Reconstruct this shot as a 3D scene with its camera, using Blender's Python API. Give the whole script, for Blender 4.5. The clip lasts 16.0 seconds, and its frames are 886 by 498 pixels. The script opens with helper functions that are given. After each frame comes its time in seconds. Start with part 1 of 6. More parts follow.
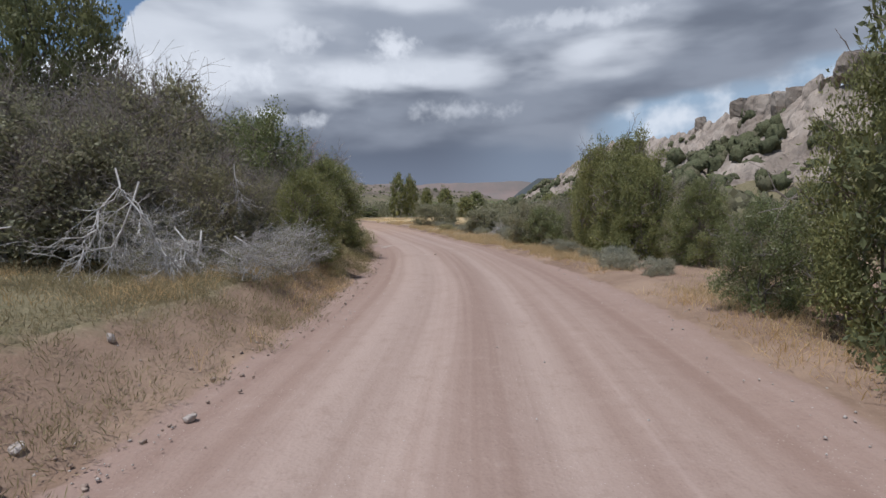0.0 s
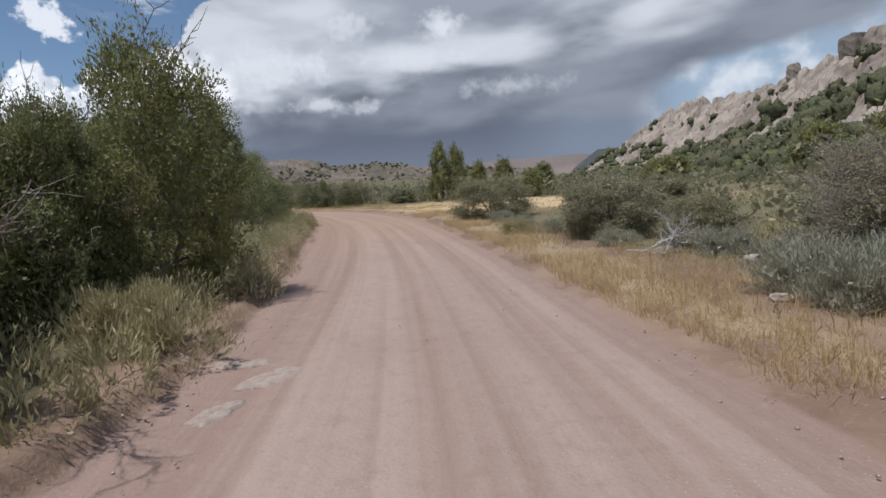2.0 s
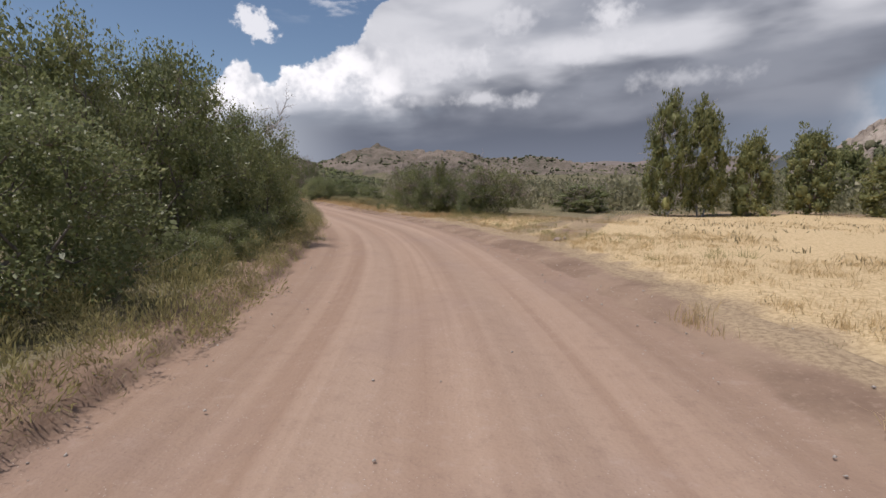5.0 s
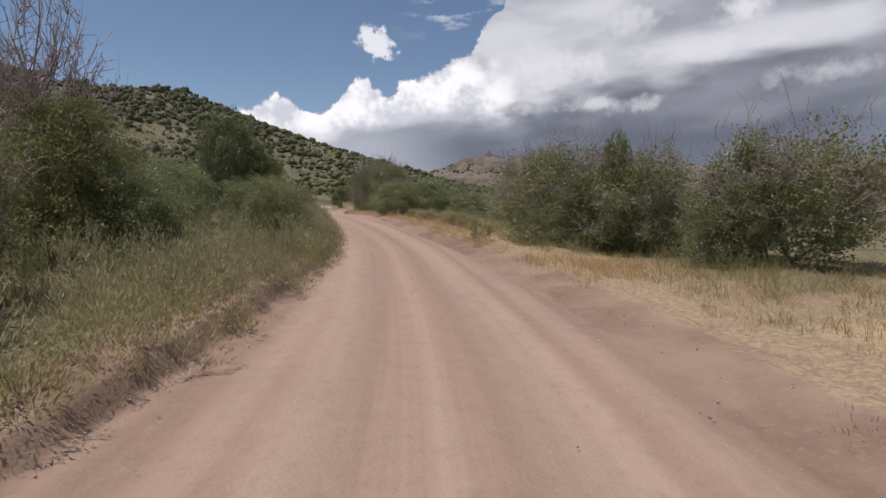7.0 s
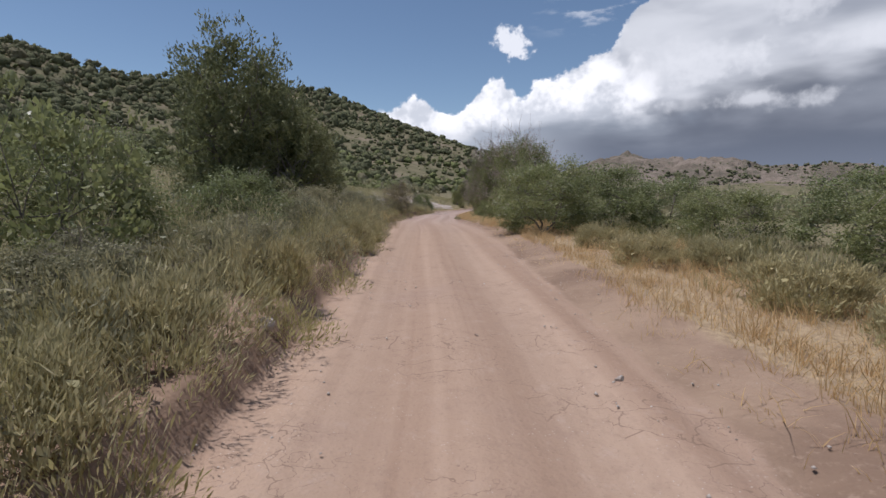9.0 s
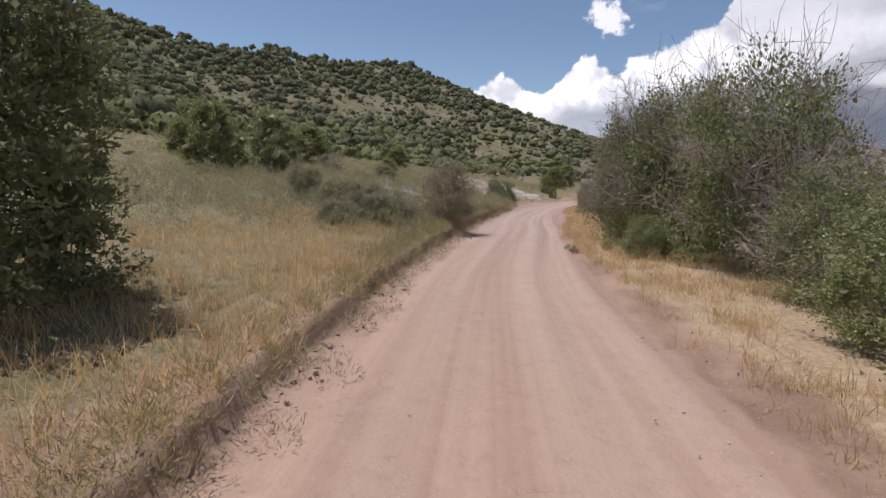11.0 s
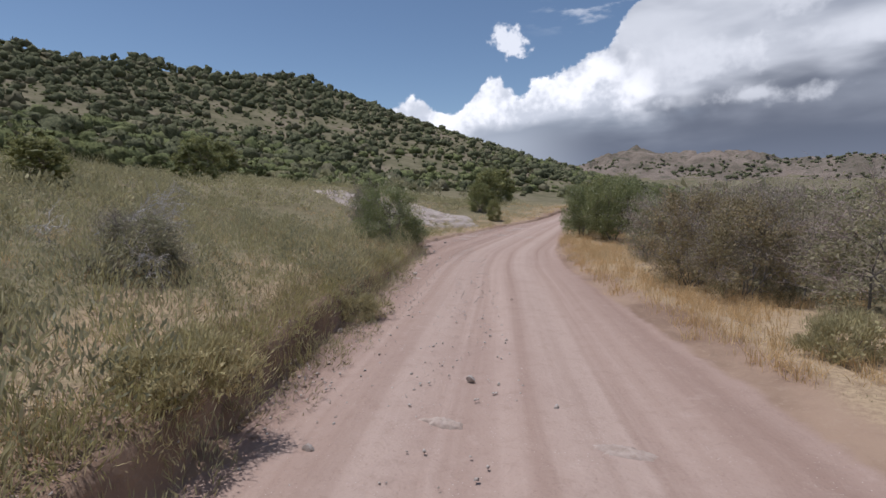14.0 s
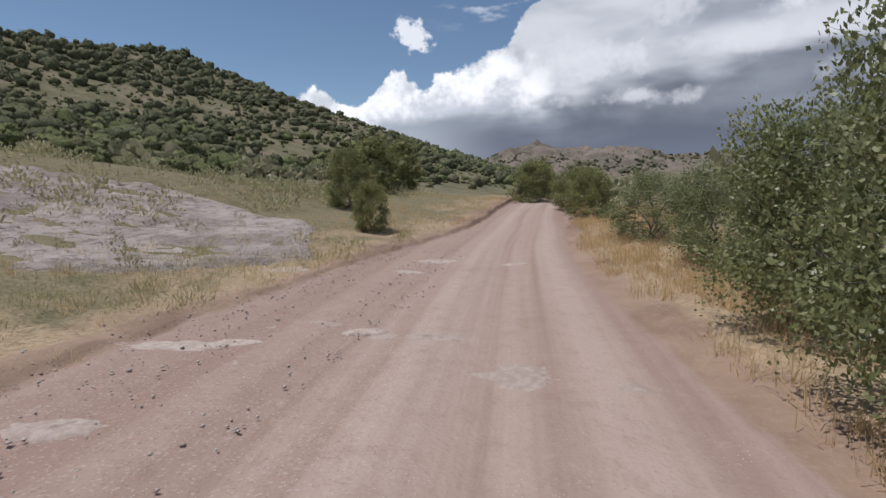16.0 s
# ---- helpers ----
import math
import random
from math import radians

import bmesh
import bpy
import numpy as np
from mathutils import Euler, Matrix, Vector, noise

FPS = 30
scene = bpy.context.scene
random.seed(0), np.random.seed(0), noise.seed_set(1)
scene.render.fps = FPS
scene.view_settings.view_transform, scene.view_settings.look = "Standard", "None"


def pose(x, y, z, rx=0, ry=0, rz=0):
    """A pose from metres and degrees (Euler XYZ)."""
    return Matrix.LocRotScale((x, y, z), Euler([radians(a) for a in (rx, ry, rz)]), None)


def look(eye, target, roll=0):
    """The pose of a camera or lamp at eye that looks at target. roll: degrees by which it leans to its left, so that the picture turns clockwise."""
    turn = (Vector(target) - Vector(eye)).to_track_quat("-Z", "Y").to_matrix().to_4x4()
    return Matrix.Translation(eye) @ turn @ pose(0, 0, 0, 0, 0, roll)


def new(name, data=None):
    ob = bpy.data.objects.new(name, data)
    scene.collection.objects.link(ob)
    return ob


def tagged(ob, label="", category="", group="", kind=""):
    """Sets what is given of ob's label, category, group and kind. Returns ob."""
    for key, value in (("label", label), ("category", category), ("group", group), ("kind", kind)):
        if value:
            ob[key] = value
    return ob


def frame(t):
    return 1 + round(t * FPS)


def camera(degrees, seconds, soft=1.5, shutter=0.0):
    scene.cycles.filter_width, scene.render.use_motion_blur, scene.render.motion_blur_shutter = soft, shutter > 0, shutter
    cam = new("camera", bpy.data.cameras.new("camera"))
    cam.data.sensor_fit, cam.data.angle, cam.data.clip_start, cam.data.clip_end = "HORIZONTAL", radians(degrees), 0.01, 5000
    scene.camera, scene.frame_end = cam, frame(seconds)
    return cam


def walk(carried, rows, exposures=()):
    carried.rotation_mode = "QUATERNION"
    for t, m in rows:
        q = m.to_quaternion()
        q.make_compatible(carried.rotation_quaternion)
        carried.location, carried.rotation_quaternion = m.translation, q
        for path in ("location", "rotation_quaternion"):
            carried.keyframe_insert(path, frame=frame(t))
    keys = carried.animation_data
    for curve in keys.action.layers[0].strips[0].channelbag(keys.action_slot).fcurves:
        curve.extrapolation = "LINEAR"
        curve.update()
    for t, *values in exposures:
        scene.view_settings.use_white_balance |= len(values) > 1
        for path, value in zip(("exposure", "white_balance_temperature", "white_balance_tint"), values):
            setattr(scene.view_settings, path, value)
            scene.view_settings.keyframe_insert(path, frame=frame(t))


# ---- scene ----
cam = camera(81.4, 16.0)
PATH = [
    (0.0, (0.000, 0.000, 2.241), -0.00, -5.39, -0.49),
    (0.5, (0.365, 5.501, 2.215), 0.68, -6.46, -0.70),
    (1.0, (0.297, 10.807, 2.080), 1.55, -7.07, -0.87),
    (1.5, (0.139, 16.095, 1.934), 3.26, -7.44, -2.64),
    (2.0, (-0.258, 20.742, 1.881), 6.58, -7.37, -3.89),
    (2.5, (-0.862, 25.266, 1.786), 10.63, -7.07, -3.65),
    (3.0, (-1.740, 29.644, 1.644), 14.05, -7.33, -2.67),
    (3.5, (-2.822, 34.109, 1.561), 16.92, -7.70, -0.84),
    (4.0, (-4.140, 38.910, 1.605), 19.08, -7.70, -0.09),
    (4.5, (-5.673, 43.805, 1.685), 20.95, -7.54, -0.31),
    (5.0, (-7.402, 48.576, 1.737), 22.89, -7.31, -1.15),
    (5.5, (-9.307, 52.982, 1.700), 25.33, -7.06, -1.51),
    (6.0, (-11.369, 57.174, 1.617), 28.54, -6.67, -1.90),
    (6.5, (-13.722, 61.168, 1.595), 31.76, -6.44, -1.43),
    (7.0, (-16.460, 65.378, 1.528), 35.11, -6.07, -1.63),
    (7.5, (-19.148, 69.025, 1.520), 38.22, -5.92, -1.07),
    (8.0, (-22.331, 72.763, 1.497), 41.62, -5.89, -0.58),
    (8.5, (-25.663, 76.339, 1.445), 45.35, -5.74, -0.40),
    (9.0, (-29.121, 79.490, 1.390), 49.13, -5.84, -0.33),
    (9.5, (-32.652, 82.382, 1.550), 52.88, -5.40, 0.13),
    (10.0, (-36.300, 85.427, 1.779), 55.81, -5.72, 0.25),
    (10.5, (-40.134, 88.605, 1.973), 57.57, -6.81, 0.67),
    (11.0, (-44.218, 91.884, 2.045), 57.92, -8.14, 1.52),
    (11.5, (-48.621, 95.230, 1.858), 56.63, -9.07, 1.58),
    (12.0, (-53.207, 98.949, 1.514), 54.49, -9.01, -0.19),
    (12.5, (-57.294, 102.539, 1.399), 52.65, -7.23, -4.69),
    (13.0, (-61.344, 106.209, 1.460), 51.77, -5.35, -5.53),
    (13.5, (-65.761, 110.146, 1.359), 50.35, -4.87, -2.17),
    (14.0, (-70.194, 114.265, 1.272), 49.19, -5.86, -1.20),
    (14.5, (-74.455, 118.429, 1.088), 47.80, -6.04, -1.77),
    (15.0, (-78.786, 123.015, 0.892), 45.38, -6.51, -0.97),
    (15.5, (-82.789, 127.755, 0.729), 41.54, -6.63, 0.64),
    (16.0, (-86.050, 132.342, 0.577), 38.82, -6.75, -1.18),
]
def aim(eye, yaw, pitch, roll):
    """The pose from an eye and its yaw (to the left of +y), pitch and roll in degrees."""
    a, b = radians(yaw), radians(pitch)
    way = Vector((-math.sin(a) * math.cos(b), math.cos(a) * math.cos(b), math.sin(b)))
    return look(eye, Vector(eye) + 2 * way, roll)


walk(cam, [(t, aim(eye, yaw, pitch, roll)) for t, eye, yaw, pitch, roll in PATH],
     exposures=[(0.0, 0.0, 6090, 11), (4.0, 0.0, 6420, 13), (6.0, -0.03, 6640, 16), (9.0, 0.05, 6270, 14), (11.4, 0.22, 6480, 17), (12.2, 0.22, 6460, 17), (13.0, 0.12, 6240, 15), (14.0, 0.02, 6150, 14), (16.0, 0.0, 6260, 12)])

# ---- world and sun ----
SUN_ELEVATION, SUN_FROM = 71.0, Vector((-0.81, -0.58, 0.0)).normalized()


class Nodes:
    """A small helper for writing node trees."""

    def __init__(self, tree):
        self.tree = tree
        tree.nodes.clear()

    def add(self, kind, links=(), **values):
        n = self.tree.nodes.new(kind)
        for key, v in values.items():
            setattr(n, key, v)
        for socket, v in dict(links).items():
            s = n.inputs[socket]
            if isinstance(v, bpy.types.NodeSocket):
                self.tree.links.new(v, s)
            else:
                s.default_value = v
        return n

    def math(self, op, a, b=0.0, c=0.0, clamp=False):
        return self.add("ShaderNodeMath", {0: a, 1: b, 2: c}, operation=op, use_clamp=clamp).outputs[0]

    def step(self, v, lo, hi, smooth=True):
        return self.add("ShaderNodeMapRange", {0: v, 1: lo, 2: hi, 3: 0.0, 4: 1.0},
                        interpolation_type="SMOOTHSTEP" if smooth else "LINEAR").outputs[0]

    def mix(self, f, a, b, blend="MIX"):
        n = self.add("ShaderNodeMix", data_type="RGBA", blend_type=blend)
        for i, v in ((0, f), (6, a), (7, b)):
            if isinstance(v, bpy.types.NodeSocket):
                self.tree.links.new(v, n.inputs[i])
            else:
                n.inputs[i].default_value = v if i == 0 or len(v) == 4 else (*v, 1)
        return n.outputs[2]

    def noise(self, vector, scale, detail=4.0, rough=0.5, distort=0.0, dims="3D"):
        return self.add("ShaderNodeTexNoise", {"Vector": vector, "Scale": scale, "Detail": detail, "Roughness": rough, "Distortion": distort},
                        noise_dimensions=dims).outputs[0]

    def ramp(self, v, stops):
        n = self.add("ShaderNodeValToRGB", {0: v})
        while len(n.color_ramp.elements) < len(stops):
            n.color_ramp.elements.new(0.5)
        for e, (at, c) in zip(n.color_ramp.elements, stops):
            e.position, e.color = at, (*c, 1) if len(c) == 3 else c
        return n.outputs[0]


def make_world():
    world = bpy.data.worlds.new("world")
    scene.world = world
    world.use_nodes = True
    k = Nodes(world.node_tree)
    way = k.add("ShaderNodeTexCoord").outputs["Generated"]
    xyz = k.add("ShaderNodeSeparateXYZ", {0: way}).outputs
    az = k.math("MULTIPLY", k.math("ARCTAN2", k.math("MULTIPLY", xyz[0], -1.0), xyz[1]), 57.2958)
    el = k.math("MULTIPLY", k.math("ARCSINE", xyz[2]), 57.2958)
    flat = k.add("ShaderNodeCombineXYZ", {0: k.math("MULTIPLY", az, 0.1), 1: k.math("MULTIPLY", el, 0.1), 2: 0.0}).outputs[0]
    wide = k.add("ShaderNodeCombineXYZ", {0: k.math("MULTIPLY", az, 0.042), 1: k.math("MULTIPLY", el, 0.125), 2: 3.7}).outputs[0]
    sky = k.add("ShaderNodeTexSky", sky_type="NISHITA", sun_disc=False, sun_elevation=radians(SUN_ELEVATION),
                sun_rotation=math.atan2(SUN_FROM.x, SUN_FROM.y), altitude=1600.0, air_density=1.0, dust_density=0.3, ozone_density=2.0).outputs[0]
    sky = k.mix(1.0, sky, (1.08, 1.06, 0.99), "MULTIPLY")
    # towering cumulus: its top line over the azimuth, with billows
    lump = k.noise(flat, 4.5, 4.0, 0.5)
    bump = k.noise(flat, 13.0, 3.0, 0.5)
    billow = k.add("ShaderNodeTexVoronoi", {"Vector": flat, "Scale": 3.2, "Smoothness": 0.5}, feature="SMOOTH_F1").outputs[0]
    u = k.step(az, 66.0, 24.0, False)
    line = ((0.0, 0.12), (0.143, 0.25), (0.274, 0.345), (0.324, 0.40), (0.417, 0.315), (0.524, 0.445), (0.607, 0.40), (0.69, 0.455), (0.748, 0.49), (0.819, 0.56), (0.869, 0.64), (0.93, 0.75), (1.0, 1.0))
    top = k.ramp(u, [(at, (v, v, v)) for at, v in line])
    rag = k.math("ADD", k.math("MULTIPLY", k.math("SUBTRACT", lump, 0.5), 2.2), k.math("MULTIPLY", k.math("SUBTRACT", bump, 0.5), 1.5))
    rag = k.math("SUBTRACT", rag, k.math("MULTIPLY", billow, 2.6))
    depth = k.math("ADD", k.math("SUBTRACT", k.math("MULTIPLY", top, 28.0), el), k.math("ADD", rag, 1.2))
    inside = k.step(depth, 0.0, 0.55)
    # a puff apart from the bank, and thin shreds round it
    da = k.math("MULTIPLY", k.math("SUBTRACT", k.math("SUBTRACT", az, 41.6), k.math("MULTIPLY", k.math("SUBTRACT", el, 15.8), 0.55)), 0.55)
    de = k.math("MULTIPLY", k.math("SUBTRACT", el, 15.8), 0.62)
    far = k.math("SQRT", k.math("ADD", k.math("MULTIPLY", da, da), k.math("MULTIPLY", de, de)))
    puff = k.step(k.math("ADD", far, k.math("MULTIPLY", k.math("SUBTRACT", k.noise(flat, 9.0, 5.0, 0.6), 0.5), 2.6)), 1.15, 0.55)
    veil = k.math("MULTIPLY", k.step(k.noise(wide, 6.0, 5.0, 0.6), 0.52, 0.72), k.math("MULTIPLY", k.step(az, 42.0, 33.0), k.step(el, 15.5, 18.5)))
    # light on the bank: white towers with grey undersides, a pale broken deck, and the storm's dark shelf under it
    relief = k.noise(flat, 3.0, 4.0, 0.45, 0.3)
    layer = k.noise(wide, 2.3, 4.0, 0.42, 0.1)
    soft = k.noise(wide, 1.1, 3.0, 0.40)
    tower = k.mix(k.step(k.math("ADD", k.math("MULTIPLY", relief, 0.75), k.math("MULTIPLY", bump, 0.25)), 0.36, 0.60), (0.62, 0.655, 0.71), (1.02, 1.03, 1.05))
    under = k.mix(k.step(layer, 0.32, 0.68), (0.29, 0.33, 0.39), (0.50, 0.54, 0.60))
    deck = k.mix(k.step(k.math("ADD", k.math("MULTIPLY", soft, 0.55), k.math("MULTIPLY", layer, 0.45)), 0.38, 0.60), (0.33, 0.36, 0.415), (0.66, 0.685, 0.725))
    shelf = k.mix(k.step(layer, 0.34, 0.66), (0.170, 0.190, 0.232), (0.275, 0.300, 0.350))
    rim = k.ramp(k.step(az, -40.0, 36.0, False), [(at, (v, v, v)) for at, v in ((0.0, 0.60), (0.2, 0.58), (0.42, 0.54), (0.53, 0.47), (0.70, 0.40), (0.87, 0.30), (1.0, 0.22))])
    below = k.math("SUBTRACT", k.math("MULTIPLY", rim, 28.0), el)
    below = k.math("ADD", below, k.math("ADD", k.math("MULTIPLY", k.math("SUBTRACT", layer, 0.5), -8.0), k.math("MULTIPLY", k.math("SUBTRACT", soft, 0.5), -8.0)))
    bank = k.mix(k.step(below, -2.2, 2.0), deck, shelf)
    # pale breaks in the deck and along the shelf
    for a0, e0, ra, re, amount in ((-1.7, 9.6, 5.5, 1.0, 0.45), (19.0, 8.7, 6.5, 0.8, 0.65), (5.5, 16.0, 2.4, 1.6, 0.9), (9.0, 13.2, 8.0, 1.0, 0.5), (24.0, 12.5, 5.0, 2.0, 0.7), (15.0, 16.5, 3.0, 1.2, 0.6), (-14.0, 18.0, 6.0, 0.8, 0.5)):
        qa, qe = k.math("DIVIDE", k.math("SUBTRACT", az, a0), ra), k.math("DIVIDE", k.math("SUBTRACT", el, e0), re)
        q = k.math("SQRT", k.math("ADD", k.math("MULTIPLY", qa, qa), k.math("MULTIPLY", qe, qe)))
        q = k.math("ADD", q, k.math("ADD", k.math("MULTIPLY", k.math("SUBTRACT", relief, 0.5), 3.4), k.math("MULTIPLY", k.math("SUBTRACT", bump, 0.5), 1.4)))
        bank = k.mix(k.math("MULTIPLY", k.step(q, 1.35, -0.1), amount), bank, (0.78, 0.80, 0.835))
    edge = k.math("ADD", el, k.math("ADD", k.math("MULTIPLY", k.math("SUBTRACT", layer, 0.5), 7.0), k.math("MULTIPLY", k.math("SUBTRACT", az, 44.0), 0.06)))
    towers = k.mix(k.step(edge, 5.4, 8.2), under, tower)
    bank = k.mix(k.step(k.math("ADD", az, k.math("ADD", k.math("MULTIPLY", k.math("SUBTRACT", relief, 0.5), 14.0), k.math("MULTIPLY", k.math("SUBTRACT", el, 12.0), -0.7))), 25.0, 34.0), bank, towers)
    # rain under the bank, paler towards the ground
    rain = k.mix(k.step(el, 0.5, 7.0), (0.185, 0.215, 0.275), (0.128, 0.148, 0.192))
    rain = k.mix(k.math("MULTIPLY", k.step(az, 2.0, -10.0), 0.6), rain, (0.25, 0.30, 0.375))
    rain = k.mix(k.math("MULTIPLY", k.step(az, 30.0, 44.0), 0.75), rain, (0.52, 0.57, 0.64))
    bank = k.mix(k.step(k.math("ADD", el, k.math("MULTIPLY", k.math("SUBTRACT", layer, 0.5), 4.0)), 8.2, 4.6), bank, rain)
    # clear slot low in the right
    slot = k.math("MULTIPLY", k.step(az, -13.0, -20.0), k.step(k.math("ADD", k.math("ADD", el, k.math("MULTIPLY", az, 0.22)), k.math("MULTIPLY", k.math("SUBTRACT", layer, 0.5), 5.0)), 5.6, 3.6))
    bank = k.mix(slot, bank, k.mix(k.step(k.noise(flat, 2.2, 4.0, 0.5), 0.40, 0.66), (0.33, 0.43, 0.54), (0.70, 0.74, 0.79)))
    # overhead: loose cloud
    loft = k.noise(way, 2.2, 6.0, 0.6)
    high = k.mix(k.step(loft, 0.44, 0.62), (0.22, 0.33, 0.50), (0.70, 0.73, 0.77))
    bank = k.mix(k.step(el, 30.0, 55.0), bank, high)
    behind = k.math("MAXIMUM", k.step(az, 108.0, 135.0), k.step(az, -60.0, -100.0))
    mask = k.math("MAXIMUM", inside, k.math("MAXIMUM", puff, k.math("MULTIPLY", veil, 0.55)))
    mask = k.math("MULTIPLY", mask, k.math("SUBTRACT", 1.0, behind))
    mask = k.math("MAXIMUM", mask, k.math("MULTIPLY", behind, k.step(loft, 0.50, 0.66)))
    bank = k.mix(behind, bank, (0.78, 0.80, 0.83))
    lone = k.math("SUBTRACT", 1.0, inside)
    bank = k.mix(lone, bank, (0.80, 0.83, 0.88))
    bg1 = k.add("ShaderNodeBackground", {0: sky, 1: 0.088})
    bg2 = k.add("ShaderNodeBackground", {0: bank, 1: 1.0})
    out = k.add("ShaderNodeMixShader", {0: mask, 1: bg1.outputs[0], 2: bg2.outputs[0]})
    k.add("ShaderNodeOutputWorld", {0: out.outputs[0]})


make_world()
sun = new("sun", bpy.data.lights.new("sun", "SUN"))
sun.data.energy, sun.data.angle, sun.data.color = 3.5, radians(0.6), (1.0, 0.97, 0.95)
lift = math.tan(radians(SUN_ELEVATION))
sun.matrix_world = look(Vector((SUN_FROM.x, SUN_FROM.y, lift)) * 40, (0, 0, 0))


# ---- materials ----
def material(name):
    m = bpy.data.materials.new(name)
    m.use_nodes = True
    return m, Nodes(m.node_tree)


def finish(k, color, rough=0.9, height=None, strength=0.3, distance=0.02, spec=0.2, through_light=None, share=0.3):
    links = {"Base Color": color, "Roughness": rough, "Specular IOR Level": spec}
    if height is not None:
        links["Normal"] = k.add("ShaderNodeBump", {"Height": height, "Strength": strength, "Distance": distance}).outputs[0]
    out = k.add("ShaderNodeBsdfPrincipled", links).outputs[0]
    if through_light is not None:
        out = k.add("ShaderNodeMixShader", {0: share, 1: out, 2: k.add("ShaderNodeBsdfTranslucent", {0: through_light}).outputs[0]}).outputs[0]
    k.add("ShaderNodeOutputMaterial", {0: out})


def place_vector(k):
    return k.add("ShaderNodeNewGeometry").outputs["Position"]


def cover_color(k, p):
    """Bare soil, straw, sage litter and hillside, laid out by the mesh's cover."""
    big = k.noise(p, 0.045, 5.0, 0.6)
    mid = k.noise(p, 0.5, 6.0, 0.65)
    grit = k.noise(p, 14.0, 5.0, 0.7)
    brown = k.mix(k.step(mid, 0.35, 0.65), (0.215, 0.144, 0.102), (0.330, 0.232, 0.164))
    brown = k.mix(k.math("MULTIPLY", k.step(grit, 0.52, 0.70), 0.5), brown, (0.36, 0.265, 0.195))
    straw = k.mix(k.step(grit, 0.35, 0.65), (0.27, 0.195, 0.125), (0.43, 0.325, 0.205))
    sage = k.mix(k.step(grit, 0.35, 0.65), (0.145, 0.125, 0.072), (0.25, 0.21, 0.13))
    cover = k.add("ShaderNodeAttribute", attribute_name="cover").outputs["Color"]
    c = k.add("ShaderNodeSeparateColor", {0: cover}).outputs
    straw = k.mix(k.step(c[0], 0.82, 0.98), straw, k.mix(k.step(grit, 0.35, 0.65), (0.47, 0.345, 0.190), (0.66, 0.505, 0.300)))
    ragged = k.math("MULTIPLY", k.math("SUBTRACT", mid, 0.5), 1.6)
    base = k.mix(k.step(k.math("ADD", c[1], ragged), 0.25, 0.75), brown, sage)
    base = k.mix(k.step(k.math("ADD", c[0], ragged), 0.25, 0.75), base, straw)
    slope = k.mix(k.step(k.noise(p, 0.12, 7.0, 0.75), 0.40, 0.60), (0.118, 0.110, 0.064), (0.180, 0.158, 0.100))
    slope = k.mix(k.math("MULTIPLY", k.step(big, 0.52, 0.68), 0.6), slope, (0.245, 0.192, 0.145))
    tuft = k.math("MULTIPLY", k.step(k.noise(p, 1.3, 6.0, 0.75), 0.50, 0.62), k.math("MULTIPLY", c[1], 0.75))
    base = k.mix(tuft, base, (0.12, 0.115, 0.06))
    return k.mix(c[2], base, slope), grit, mid


